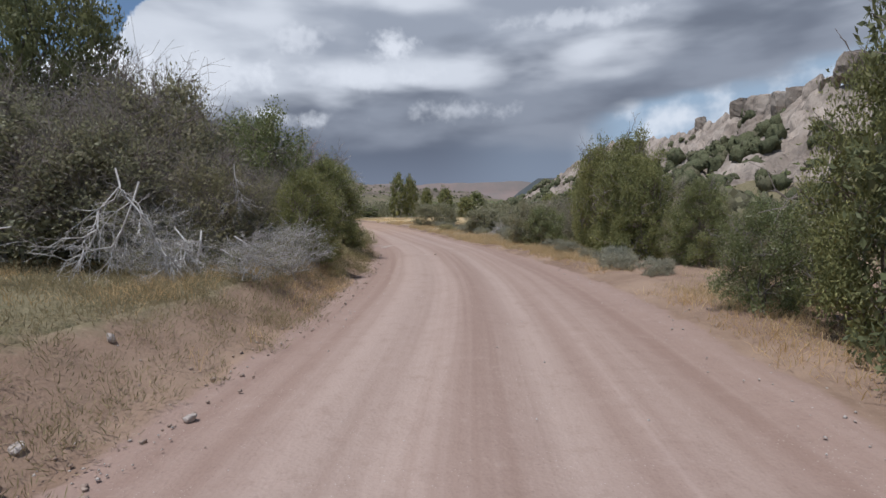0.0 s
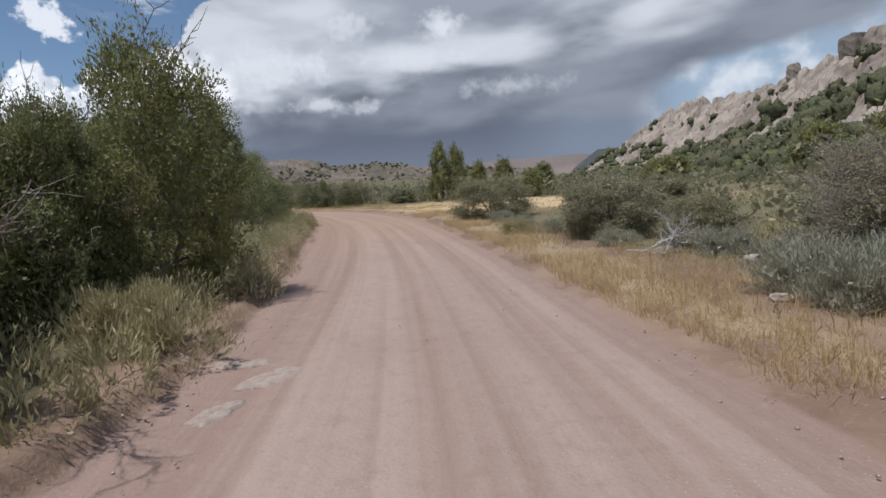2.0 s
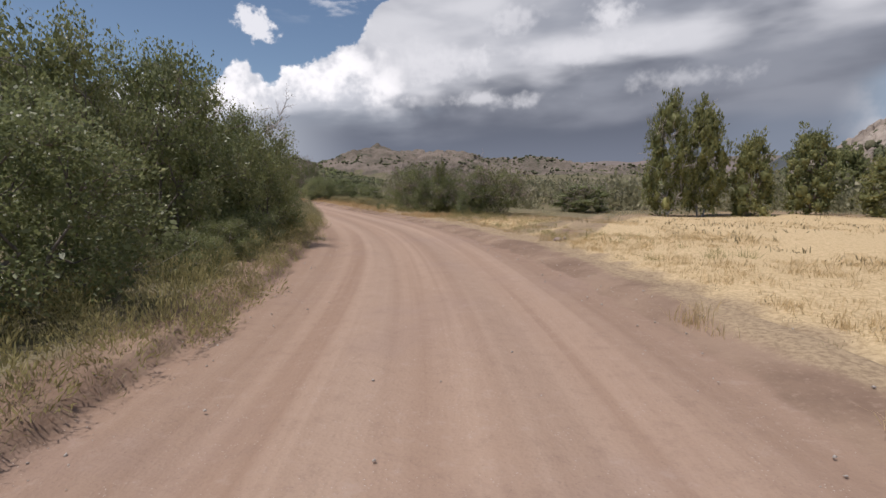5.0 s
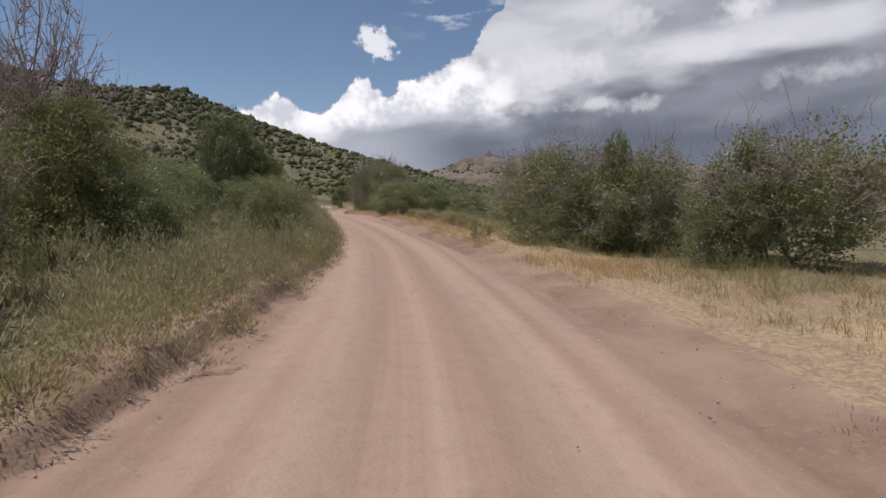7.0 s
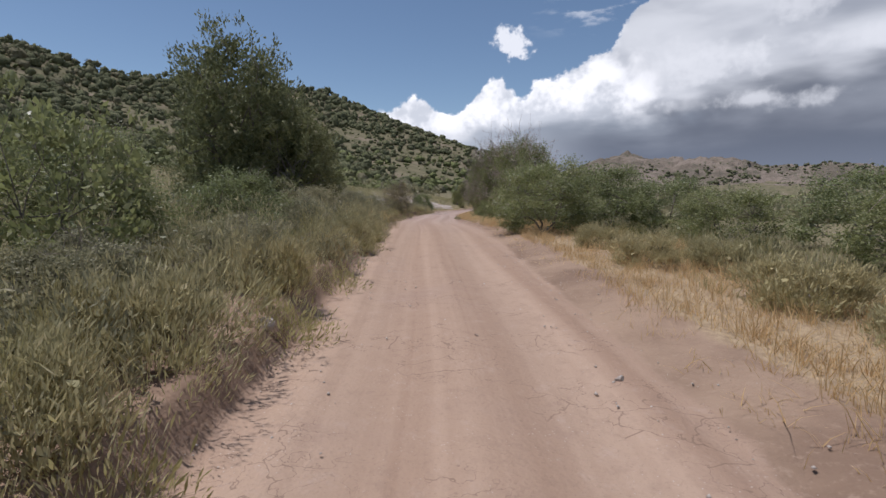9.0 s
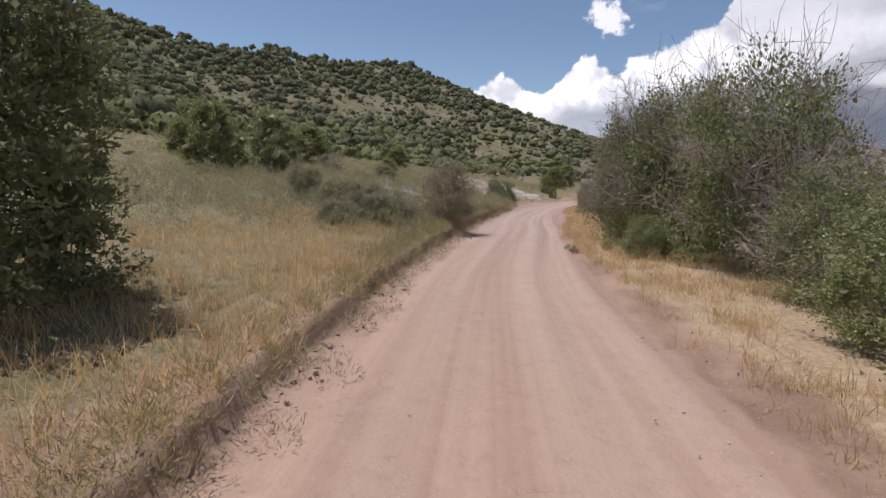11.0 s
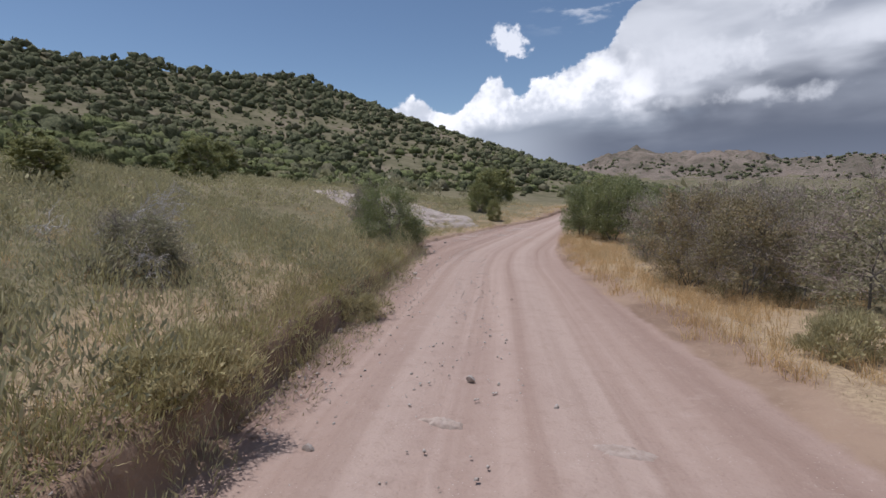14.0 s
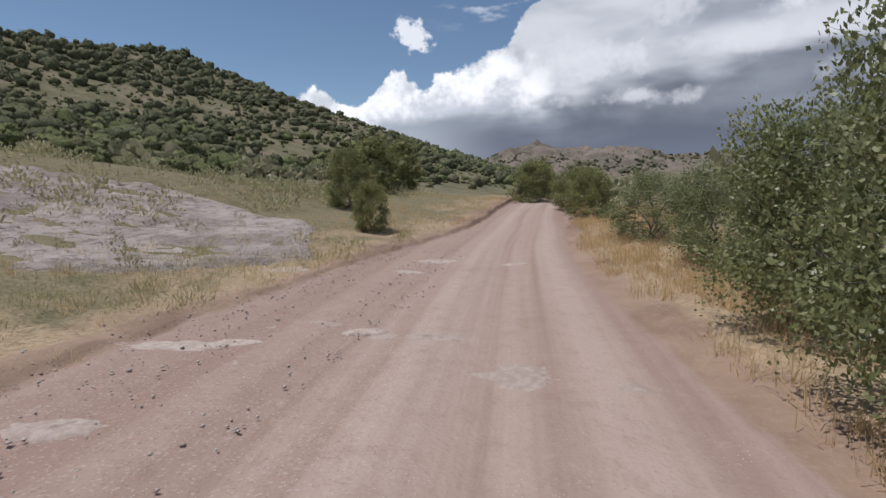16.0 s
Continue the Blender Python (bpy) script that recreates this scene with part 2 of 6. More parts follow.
def road_material():
    m, k = material("packed_dirt")
    p = place_vector(k)
    uv = k.add("ShaderNodeUVMap", uv_map="road").outputs[0]
    sep = k.add("ShaderNodeSeparateXYZ", {0: uv}).outputs
    d, s = sep[0], sep[1]
    sway = k.noise(k.add("ShaderNodeCombineXYZ", {0: k.math("MULTIPLY", s, 0.03), 1: 2.0, 2: 0.0}).outputs[0], 1.0, 2.0)
    lane = k.math("ADD", d, k.math("MULTIPLY", k.math("SUBTRACT", sway, 0.5), 1.6))
    long = k.add("ShaderNodeCombineXYZ", {0: k.math("MULTIPLY", lane, 2.2), 1: k.math("MULTIPLY", s, 0.022), 2: 0.0}).outputs[0]
    track = k.noise(long, 0.85, 4.0, 0.6, 0.25)
    fine = k.noise(k.add("ShaderNodeCombineXYZ", {0: k.math("MULTIPLY", lane, 8.0), 1: k.math("MULTIPLY", s, 0.10), 2: 1.0}).outputs[0], 1.0, 5.0, 0.65)
    wheel = k.step(k.math("ABSOLUTE", k.math("SUBTRACT", k.math("ABSOLUTE", lane), 0.85)), 0.50, 0.12)
    shoulder = k.step(k.math("ADD", k.math("ABSOLUTE", k.math("SUBTRACT", lane, 0.1)), k.math("MULTIPLY", k.math("SUBTRACT", fine, 0.5), 0.8)), 1.45, 2.35)
    blot = k.noise(p, 0.35, 5.0, 0.6)
    grit = k.noise(p, 38.0, 4.0, 0.7)
    pebble = k.add("ShaderNodeTexVoronoi", {"Vector": p, "Scale": 26.0}).outputs[0]
    north = k.add("ShaderNodeSeparateXYZ", {0: p}).outputs[1]
    mid_way = k.math("MULTIPLY", k.step(north, 28.0, 50.0), k.step(north, 108.0, 88.0))
    warm = k.mix(mid_way, (0.285, 0.197, 0.156), (0.308, 0.206, 0.146))
    pale = k.mix(mid_way, (0.415, 0.312, 0.257), (0.420, 0.298, 0.218))
    base = k.mix(k.step(k.math("ADD", k.math("MULTIPLY", track, 0.88), k.math("MULTIPLY", fine, 0.12)), 0.31, 0.66), warm, pale)
    base = k.mix(k.math("MULTIPLY", wheel, 0.25), base, k.mix(mid_way, (0.42, 0.325, 0.270), (0.42, 0.310, 0.232)))
    base = k.mix(k.math("MULTIPLY", shoulder, 0.45), base, k.mix(mid_way, (0.265, 0.172, 0.132), (0.270, 0.182, 0.128)))
    base = k.mix(k.math("MULTIPLY", k.step(blot, 0.50, 0.72), 0.35), base, (0.30, 0.212, 0.175))
    base = k.mix(k.math("MULTIPLY", k.step(grit, 0.56, 0.72), 0.40), base, (0.20, 0.135, 0.105))
    base = k.mix(k.math("MULTIPLY", k.step(pebble, 0.16, 0.08), k.step(k.noise(p, 2.0), 0.45, 0.62)), base, (0.52, 0.44, 0.38))
    crack = k.add("ShaderNodeTexVoronoi", {"Vector": k.add("ShaderNodeVectorMath", {0: p, 1: k.noise(p, 3.0)}, operation="ADD").outputs[0], "Scale": 2.6}, feature="DISTANCE_TO_EDGE").outputs[0]
    dried = k.math("MULTIPLY", k.math("MULTIPLY", k.step(north, 74.0, 80.0), k.step(north, 98.0, 90.0)), k.step(k.noise(p, 0.9, 4.0), 0.46, 0.58))
    base = k.mix(k.math("MULTIPLY", k.step(crack, 0.022, 0.006), k.math("MULTIPLY", dried, 0.55)), base, (0.16, 0.105, 0.08))
    chip = k.add("ShaderNodeTexVoronoi", {"Vector": k.add("ShaderNodeVectorMath", {0: p, 1: k.math("MULTIPLY", k.noise(p, 9.0, 4.0, 0.7), 0.12)}, operation="ADD").outputs[0], "Scale": 30.0})
    odd = k.add("ShaderNodeSeparateColor", {0: chip.outputs["Color"]}).outputs[0]
    stony = k.math("MULTIPLY", k.step(north, 117.0, 127.0), k.step(k.math("ADD", d, k.math("MULTIPLY", k.math("SUBTRACT", blot, 0.5), 5.0)), 0.3, -1.6))
    base = k.mix(k.math("MULTIPLY", k.math("MULTIPLY", k.step(odd, 0.60, 0.70), k.step(chip.outputs[0], 0.42, 0.24)), k.math("MULTIPLY", stony, 0.45)), base, (0.50, 0.425, 0.38))
    base = k.mix(k.math("MULTIPLY", k.math("MULTIPLY", k.step(odd, 0.34, 0.24), k.step(chip.outputs[0], 0.42, 0.24)), k.math("MULTIPLY", stony, 0.5)), base, (0.21, 0.145, 0.12))
    mottle = k.noise(p, 4.5, 6.0, 0.78)
    base = k.mix(k.math("MULTIPLY", k.step(mottle, 0.50, 0.34), 0.26), base, (0.225, 0.152, 0.118))
    base = k.mix(k.math("MULTIPLY", k.step(mottle, 0.54, 0.70), 0.30), base, (0.46, 0.355, 0.295))
    soil, grit2, mid = cover_color(k, p)
    side = k.add("ShaderNodeAttribute", attribute_name="verge").outputs["Fac"]
    side = k.step(k.math("ADD", side, k.math("MULTIPLY", k.math("SUBTRACT", k.noise(p, 1.7, 5.0, 0.65), 0.5), 0.9)), 0.35, 0.75)
    base = k.mix(side, base, soil)
    h = k.math("ADD", k.math("ADD", k.math("MULTIPLY", grit, 0.5), k.math("MULTIPLY", mottle, 1.2)), k.math("ADD", k.math("MULTIPLY", track, 0.6), k.math("MULTIPLY", pebble, -0.35)))
    finish(k, base, 0.95, h, 0.55, 0.025, 0.1)
    return m


def soil_material():
    m, k = material("dry_ground")
    p = place_vector(k)
    base, grit, mid = cover_color(k, p)
    finish(k, base, 1.0, k.math("ADD", grit, k.math("MULTIPLY", mid, 2.0)), 0.6, 0.05, 0.05)
    return m


def granite_material(name, a, b, dark, size=1.0):
    m, k = material(name)
    p = place_vector(k)
    big = k.noise(p, 0.05 * size, 6.0, 0.65)
    small = k.noise(p, 0.55 * size, 6.0, 0.7)
    tall = k.add("ShaderNodeVectorMath", {0: p, 1: (1.0, 1.0, 0.3)}, operation="MULTIPLY").outputs[0]
    streak = k.noise(tall, 0.3 * size, 5.0, 0.65)
    base = k.mix(k.step(big, 0.36, 0.62), a, b)
    base = k.mix(k.math("MULTIPLY", k.step(streak, 0.50, 0.66), 0.65), base, dark)
    base = k.mix(k.math("MULTIPLY", k.step(small, 0.55, 0.70), 0.5), base, dark)
    finish(k, base, 0.95, k.math("ADD", small, streak), 1.0, 0.6 / size, 0.1)
    return m


def far_material(name, a, b, scale):
    m, k = material(name)
    p = place_vector(k)
    finish(k, k.mix(k.step(k.noise(p, scale, 7.0, 0.7), 0.38, 0.62), a, b), 1.0, None, spec=0.0)
    return m


def slab_material():
    m, k = material("weathered_slab")
    p = place_vector(k)
    flow = k.add("ShaderNodeVectorMath", {0: p, 1: (1.0, 1.0, 6.0)}, operation="MULTIPLY").outputs[0]
    big, small, grit = k.noise(flow, 0.5, 6.0, 0.65), k.noise(flow, 3.5, 6.0, 0.7), k.noise(p, 26.0, 4.0, 0.7)
    base = k.mix(k.step(big, 0.36, 0.62), (0.30, 0.248, 0.212), (0.45, 0.385, 0.335))
    base = k.mix(k.math("MULTIPLY", k.step(small, 0.50, 0.66), 0.70), base, (0.145, 0.115, 0.098))
    base = k.mix(k.math("MULTIPLY", k.step(grit, 0.55, 0.72), 0.4), base, (0.52, 0.47, 0.43))
    finish(k, base, 0.95, k.math("ADD", small, k.math("MULTIPLY", grit, 0.3)), 1.0, 0.10, 0.15)
    return m


def stone_material(name, a, b):
    m, k = material(name)
    p = place_vector(k)
    rnd = k.add("ShaderNodeObjectInfo").outputs["Random"]
    base = k.mix(k.step(k.noise(p, 14.0, 5.0, 0.65), 0.35, 0.65), a, b)
    base = k.mix(k.math("MULTIPLY", rnd, 0.35), base, (0.22, 0.16, 0.13))
    finish(k, base, 0.9, k.noise(p, 60.0, 4.0, 0.7), 0.5, 0.01)
    return m


def leaf_material(name, dark, light, tips, share=0.28, rough=0.6, spec=0.25):
    m, k = material(name)
    rnd = k.add("ShaderNodeNewGeometry").outputs["Random Per Island"]
    own = k.add("ShaderNodeObjectInfo").outputs["Random"]
    base = k.mix(k.math("MULTIPLY_ADD", rnd, 0.6, 0.25), dark, light)
    base = k.mix(k.step(rnd, 0.86, 0.95), base, tips)
    spot = place_vector(k)
    tone = k.noise(spot, 0.85, 3.0, 0.6)
    base = k.mix(k.math("MULTIPLY", k.step(tone, 0.52, 0.34), 0.55), base, dark)
    base = k.mix(k.math("MULTIPLY", k.step(tone, 0.52, 0.68), 0.40), base, tips)
    fleck = k.noise(spot, 7.0, 4.0, 0.7)
    base = k.mix(k.math("MULTIPLY", k.step(fleck, 0.60, 0.36), 0.4), base, dark)
    base = k.mix(k.math("MULTIPLY", own, 0.30), base, (light[0] * 1.15, light[1] * 0.95, light[2] * 0.8))
    finish(k, base, rough, None, spec=spec, through_light=k.mix(0.5, base, light), share=share + 0.10)
    return m


def bark_material(name, a, b):
    m, k = material(name)
    p = k.add("ShaderNodeTexCoord").outputs["Object"]
    rnd = k.add("ShaderNodeNewGeometry").outputs["Random Per Island"]
    base = k.mix(k.step(k.noise(p, 9.0, 5.0, 0.7), 0.35, 0.65), a, b)
    base = k.mix(k.math("MULTIPLY", rnd, 0.4), base, b)
    finish(k, base, 0.9, k.noise(p, 30.0, 4.0, 0.7), 0.6, 0.02)
    return m


def slope_scrub_material(name, dark, light, dry):
    """Close-grown leafage of far bushes: leaf clumps and gaps, each bush with its own tone."""
    m, k = material(name)
    p = place_vector(k)
    rnd = k.add("ShaderNodeNewGeometry").outputs["Random Per Island"]
    clump = k.noise(p, 2.6, 5.0, 0.75)
    base = k.mix(k.step(clump, 0.36, 0.62), dark, light)
    base = k.mix(k.math("MULTIPLY", k.step(rnd, 0.72, 0.98), 0.8), base, dry)
    base = k.mix(k.math("MULTIPLY", k.step(rnd, 0.35, 0.0), 0.55), base, dark)
    finish(k, base, 0.9, clump, 1.0, 0.35, 0.05)
    return m


ROAD_DIRT, GROUND = road_material(), soil_material()
SLOPE_JUNIPER = slope_scrub_material("slope_juniper", (0.080, 0.086, 0.050), (0.165, 0.168, 0.092), (0.180, 0.160, 0.105))
SLOPE_OAK = slope_scrub_material("slope_oak", (0.095, 0.108, 0.048), (0.215, 0.230, 0.100), (0.225, 0.195, 0.125))
GRANITE = granite_material("granite_crag", (0.265, 0.218, 0.178), (0.43, 0.362, 0.300), (0.125, 0.102, 0.084))
DOME_ROCK = granite_material("dome_rock", (0.135, 0.113, 0.088), (0.235, 0.190, 0.155), (0.085, 0.088, 0.060), 0.3)
MESA_PINK = far_material("far_plateau", (0.25, 0.195, 0.175), (0.20, 0.175, 0.16), 0.004)
MESA_DARK = far_material("far_mesa", (0.085, 0.095, 0.10), (0.13, 0.13, 0.125), 0.02)
SLAB = slab_material()
PALE_STONE = stone_material("pale_stone", (0.37, 0.32, 0.28), (0.51, 0.455, 0.405))
PALE_DIRT = stone_material("pale_bedrock", (0.38, 0.300, 0.250), (0.49, 0.405, 0.345))
BROWN_STONE = stone_material("brown_stone", (0.26, 0.19, 0.15), (0.40, 0.31, 0.25))
JUNIPER_LEAF = leaf_material("juniper_foliage", (0.135, 0.148, 0.066), (0.300, 0.312, 0.125), (0.44, 0.42, 0.17), 0.26)
PINYON_LEAF = leaf_material("pinyon_foliage", (0.095, 0.115, 0.060), (0.225, 0.245, 0.115), (0.32, 0.31, 0.15), 0.24)
OAK_LEAF = leaf_material("oak_leaves", (0.115, 0.134, 0.060), (0.290, 0.325, 0.140), (0.45, 0.45, 0.26), 0.32, 0.42, 0.4)
DRAB_LEAF = leaf_material("drab_leaves", (0.180, 0.178, 0.108), (0.370, 0.355, 0.215), (0.48, 0.44, 0.30), 0.30, 0.55)
RUSTY_LEAF = leaf_material("rusty_leaves", (0.185, 0.160, 0.090), (0.370, 0.315, 0.178), (0.50, 0.39, 0.24), 0.30, 0.55)
SAGE_LEAF = leaf_material("sage_leaves", (0.285, 0.262, 0.140), (0.515, 0.470, 0.270), (0.64, 0.575, 0.37), 0.22, 0.8, 0.1)
PALE_SAGE = leaf_material("pale_sage_leaves", (0.27, 0.27, 0.2), (0.46, 0.455, 0.35), (0.56, 0.55, 0.44), 0.22, 0.8, 0.1)
STRAW = leaf_material("dry_straw", (0.44, 0.335, 0.180), (0.70, 0.55, 0.320), (0.83, 0.71, 0.47), 0.42, 0.8, 0.1)
OCHRE = leaf_material("ochre_grass", (0.43, 0.305, 0.160), (0.68, 0.505, 0.280), (0.82, 0.68, 0.43), 0.42, 0.8, 0.1)
GREEN_GRASS = leaf_material("green_grass_blades", (0.235, 0.225, 0.1), (0.43, 0.395, 0.19), (0.61, 0.53, 0.31), 0.42, 0.8, 0.1)
DULL_GRASS = leaf_material("dull_grass_blades", (0.24, 0.205, 0.12), (0.41, 0.35, 0.22), (0.55, 0.46, 0.31), 0.42, 0.8, 0.1)
GREY_BARK = bark_material("grey_bark", (0.10, 0.085, 0.07), (0.22, 0.195, 0.17))
DEAD_WOOD = bark_material("dead_wood", (0.30, 0.27, 0.245), (0.58, 0.545, 0.51))
TWIG_WOOD = bark_material("twig_wood", (0.17, 0.14, 0.12), (0.33, 0.285, 0.255))
PALE_TWIG = bark_material("bare_twigs", (0.26, 0.195, 0.175), (0.44, 0.355, 0.33))
RED_BARK = bark_material("juniper_bark", (0.15, 0.105, 0.08), (0.32, 0.26, 0.22))


# ---- shape of the land ----
def lattice(ix, iy, seed):
    n = (ix.astype(np.int64) * 374761393 + iy.astype(np.int64) * 668265263 + seed * 974711) & 0x7FFFFFFF
    n = ((n ^ (n >> 13)) * 1274126177) & 0x7FFFFFFF
    return ((n ^ (n >> 16)) & 0xFFFFFF) / float(0xFFFFFF)


def value_noise(x, y, seed=0):
    ix, iy = np.floor(x), np.floor(y)
    fx, fy = x - ix, y - iy
    fx, fy = fx * fx * (3 - 2 * fx), fy * fy * (3 - 2 * fy)
    a, b = lattice(ix, iy, seed), lattice(ix + 1, iy, seed)
    c, d = lattice(ix, iy + 1, seed), lattice(ix + 1, iy + 1, seed)
    return (a * (1 - fx) + b * fx) * (1 - fy) + (c * (1 - fx) + d * fx) * fy


def fbm(x, y, octaves=4, seed=0):
    out, amp = 0, 0.5
    for o in range(octaves):
        out = out + amp * (value_noise(x, y, seed + o) - 0.5)
        x, y, amp = x * 2.03 + 7.1, y * 2.03 - 3.7, amp * 0.5
    return out


def cells(x, y, seed=0):
    """Cellular noise: the nearest cell's own number, and how far its border is."""
    ix, iy = np.floor(x), np.floor(y)
    best, second, own = np.full(x.shape, 9.0), np.full(x.shape, 9.0), np.zeros(x.shape)
    for dx in (-1, 0, 1):
        for dy in (-1, 0, 1):
            cx, cy = ix + dx, iy + dy
            px, py = cx + lattice(cx, cy, seed), cy + lattice(cx, cy, seed + 1)
            far = np.hypot(px - x, py - y)
            closer = far < best
            second = np.where(closer, best, np.minimum(second, far))
            own = np.where(closer, lattice(cx, cy, seed + 2), own)
            best = np.where(closer, far, best)
    return own, second - best


def ease(v):
    v = np.clip(v, 0, 1)
    return v * v * (3 - 2 * v)


# x, y, height of the road, metres to its left edge and to its right edge
ROAD_SOUTH = [
    (-0.9, -28.0, 0.60, 2.7, 3.0), (-0.6, -14.0, 0.55, 2.7, 3.0),
    (0.00, 0.00, 0.45, 2.70, 3.20), (0.30, 10.81, 0.32, 2.45, 3.40), (-0.26, 20.74, 0.12, 2.55, 2.80), (-1.74, 29.64, -0.08, 2.75, 2.35),
    (-4.14, 38.91, -0.12, 3.20, 2.40), (-7.40, 48.58, -0.10, 3.00, 2.70), (-11.37, 57.17, -0.13, 2.95, 2.80), (-16.46, 65.38, -0.20, 2.85, 2.30),
    (-22.33, 72.76, -0.26, 2.40, 2.20), (-29.12, 79.49, -0.24, 1.60, 1.93),
]
ROAD_NORTH = [
    (-36.30, 85.43, -0.02, 1.53, 1.92), (-44.22, 91.88, 0.08, 1.88, 2.15), (-53.21, 98.95, -0.13, 2.10, 2.20), (-61.34, 106.21, -0.34, 2.20, 1.85),
    (-70.19, 114.26, -0.54, 1.95, 2.60), (-78.79, 123.02, -0.84, 2.40, 2.40), (-82.79, 127.76, -0.95, 3.10, 2.10), (-86.05, 132.34, -1.05, 4.40, 1.90), (-91.2, 141.0, -1.05, 3.6, 1.25),
    (-95.6, 149.5, -0.95, 2.2, 1.3), (-101.0, 160.0, -0.70, 2.1, 2.0), (-107.0, 172.0, -0.55, 2.1, 2.0), (-115.0, 187.0, -0.9, 2.1, 2.1), (-128.0, 206.0, -1.6, 2.1, 2.1),
]


def glide(rows, step=0.5):
    """The rows joined by a smooth curve, at even steps."""
    p = np.array(rows)
    q = np.vstack([2 * p[0] - p[1], p, 2 * p[-1] - p[-2]])
    out = []
    for i in range(1, len(q) - 2):
        n = max(2, int(np.hypot(*(q[i + 1] - q[i])[:2]) / step))
        for u in np.arange(n) / n:
            out.append(0.5 * (2 * q[i] + (q[i + 1] - q[i - 1]) * u + (2 * q[i - 1] - 5 * q[i] + 4 * q[i + 1] - q[i + 2]) * u**2
                              + (3 * q[i] - q[i - 1] - 3 * q[i + 1] + q[i + 2]) * u**3))
    return np.array(out)


LINE = glide(ROAD_SOUTH + ROAD_NORTH)
TANGENT = np.gradient(LINE[:, :2], axis=0)
TANGENT /= np.linalg.norm(TANGENT, axis=1)[:, None]
RIGHT = np.stack([TANGENT[:, 1], -TANGENT[:, 0]], 1)
MILE = np.concatenate([[0], np.cumsum(np.linalg.norm(np.diff(LINE[:, :2], axis=0), axis=1))])
MILE -= MILE[np.argmin(np.hypot(LINE[:, 0], LINE[:, 1]))]


def beside(x, y):
    """For points of the plan: the road's mile, the metres to its right, and the row of LINE that is nearest."""
    x, y = np.atleast_1d(np.asarray(x, float)), np.atleast_1d(np.asarray(y, float))
    near = np.empty(len(x), int)
    for i in range(0, len(x), 20000):
        part = slice(i, i + 20000)
        near[part] = ((x[part, None] - LINE[None, :, 0]) ** 2 + (y[part, None] - LINE[None, :, 1]) ** 2).argmin(1)
    off = np.stack([x, y], 1) - LINE[near, :2]
    return MILE[near] + (off * TANGENT[near]).sum(1), (off * RIGHT[near]).sum(1), near


def at_mile(m, d):
    """The plan's point at a mile, d metres to the road's right."""
    x, y = np.interp(m, MILE, LINE[:, 0]), np.interp(m, MILE, LINE[:, 1])
    rx, ry = np.interp(m, MILE, RIGHT[:, 0]), np.interp(m, MILE, RIGHT[:, 1])
    return x + rx * d, y + ry * d


HILL = [(-430, -60, 60), (-420, 60, 93), (-420, 150, 76), (-440, 300, 88), (-432, 430, 50), (-340, 480, 27), (-270, 500, 6)]
CRAG = [(190, -20, 40), (150, 70, 37), (112, 150, 35), (140, 240, 43), (172, 330, 53), (172, 400, 56), (150, 470, 57), (118, 510, 34), (104, 545, 20)]
DOMES = [(-820, 1000, 30), (-700, 1070, 62), (-610, 1110, 100), (-560, 1120, 80), (-470, 1130, 80), (-425, 1150, 76), (-380, 1170, 56), (-250, 1160, 60), (-140, 1200, 40), (60, 1250, 26)]


def ridge(x, y, rows, foot, spread, power=1.25):
    """The height that a ridge of those crests gives at points of the plan."""
    best = np.zeros(x.shape)
    for (x0, y0, h0), (x1, y1, h1) in zip(rows, rows[1:]):
        u = np.clip(((x - x0) * (x1 - x0) + (y - y0) * (y1 - y0)) / ((x1 - x0) ** 2 + (y1 - y0) ** 2), 0, 1)
        h = h0 + (h1 - h0) * u
        far = np.hypot(x - x0 - (x1 - x0) * u, y - y0 - (y1 - y0) * u)
        best = np.maximum(best, h * np.clip(1 - far / (foot + spread * h), 0, 1) ** power)
    return best


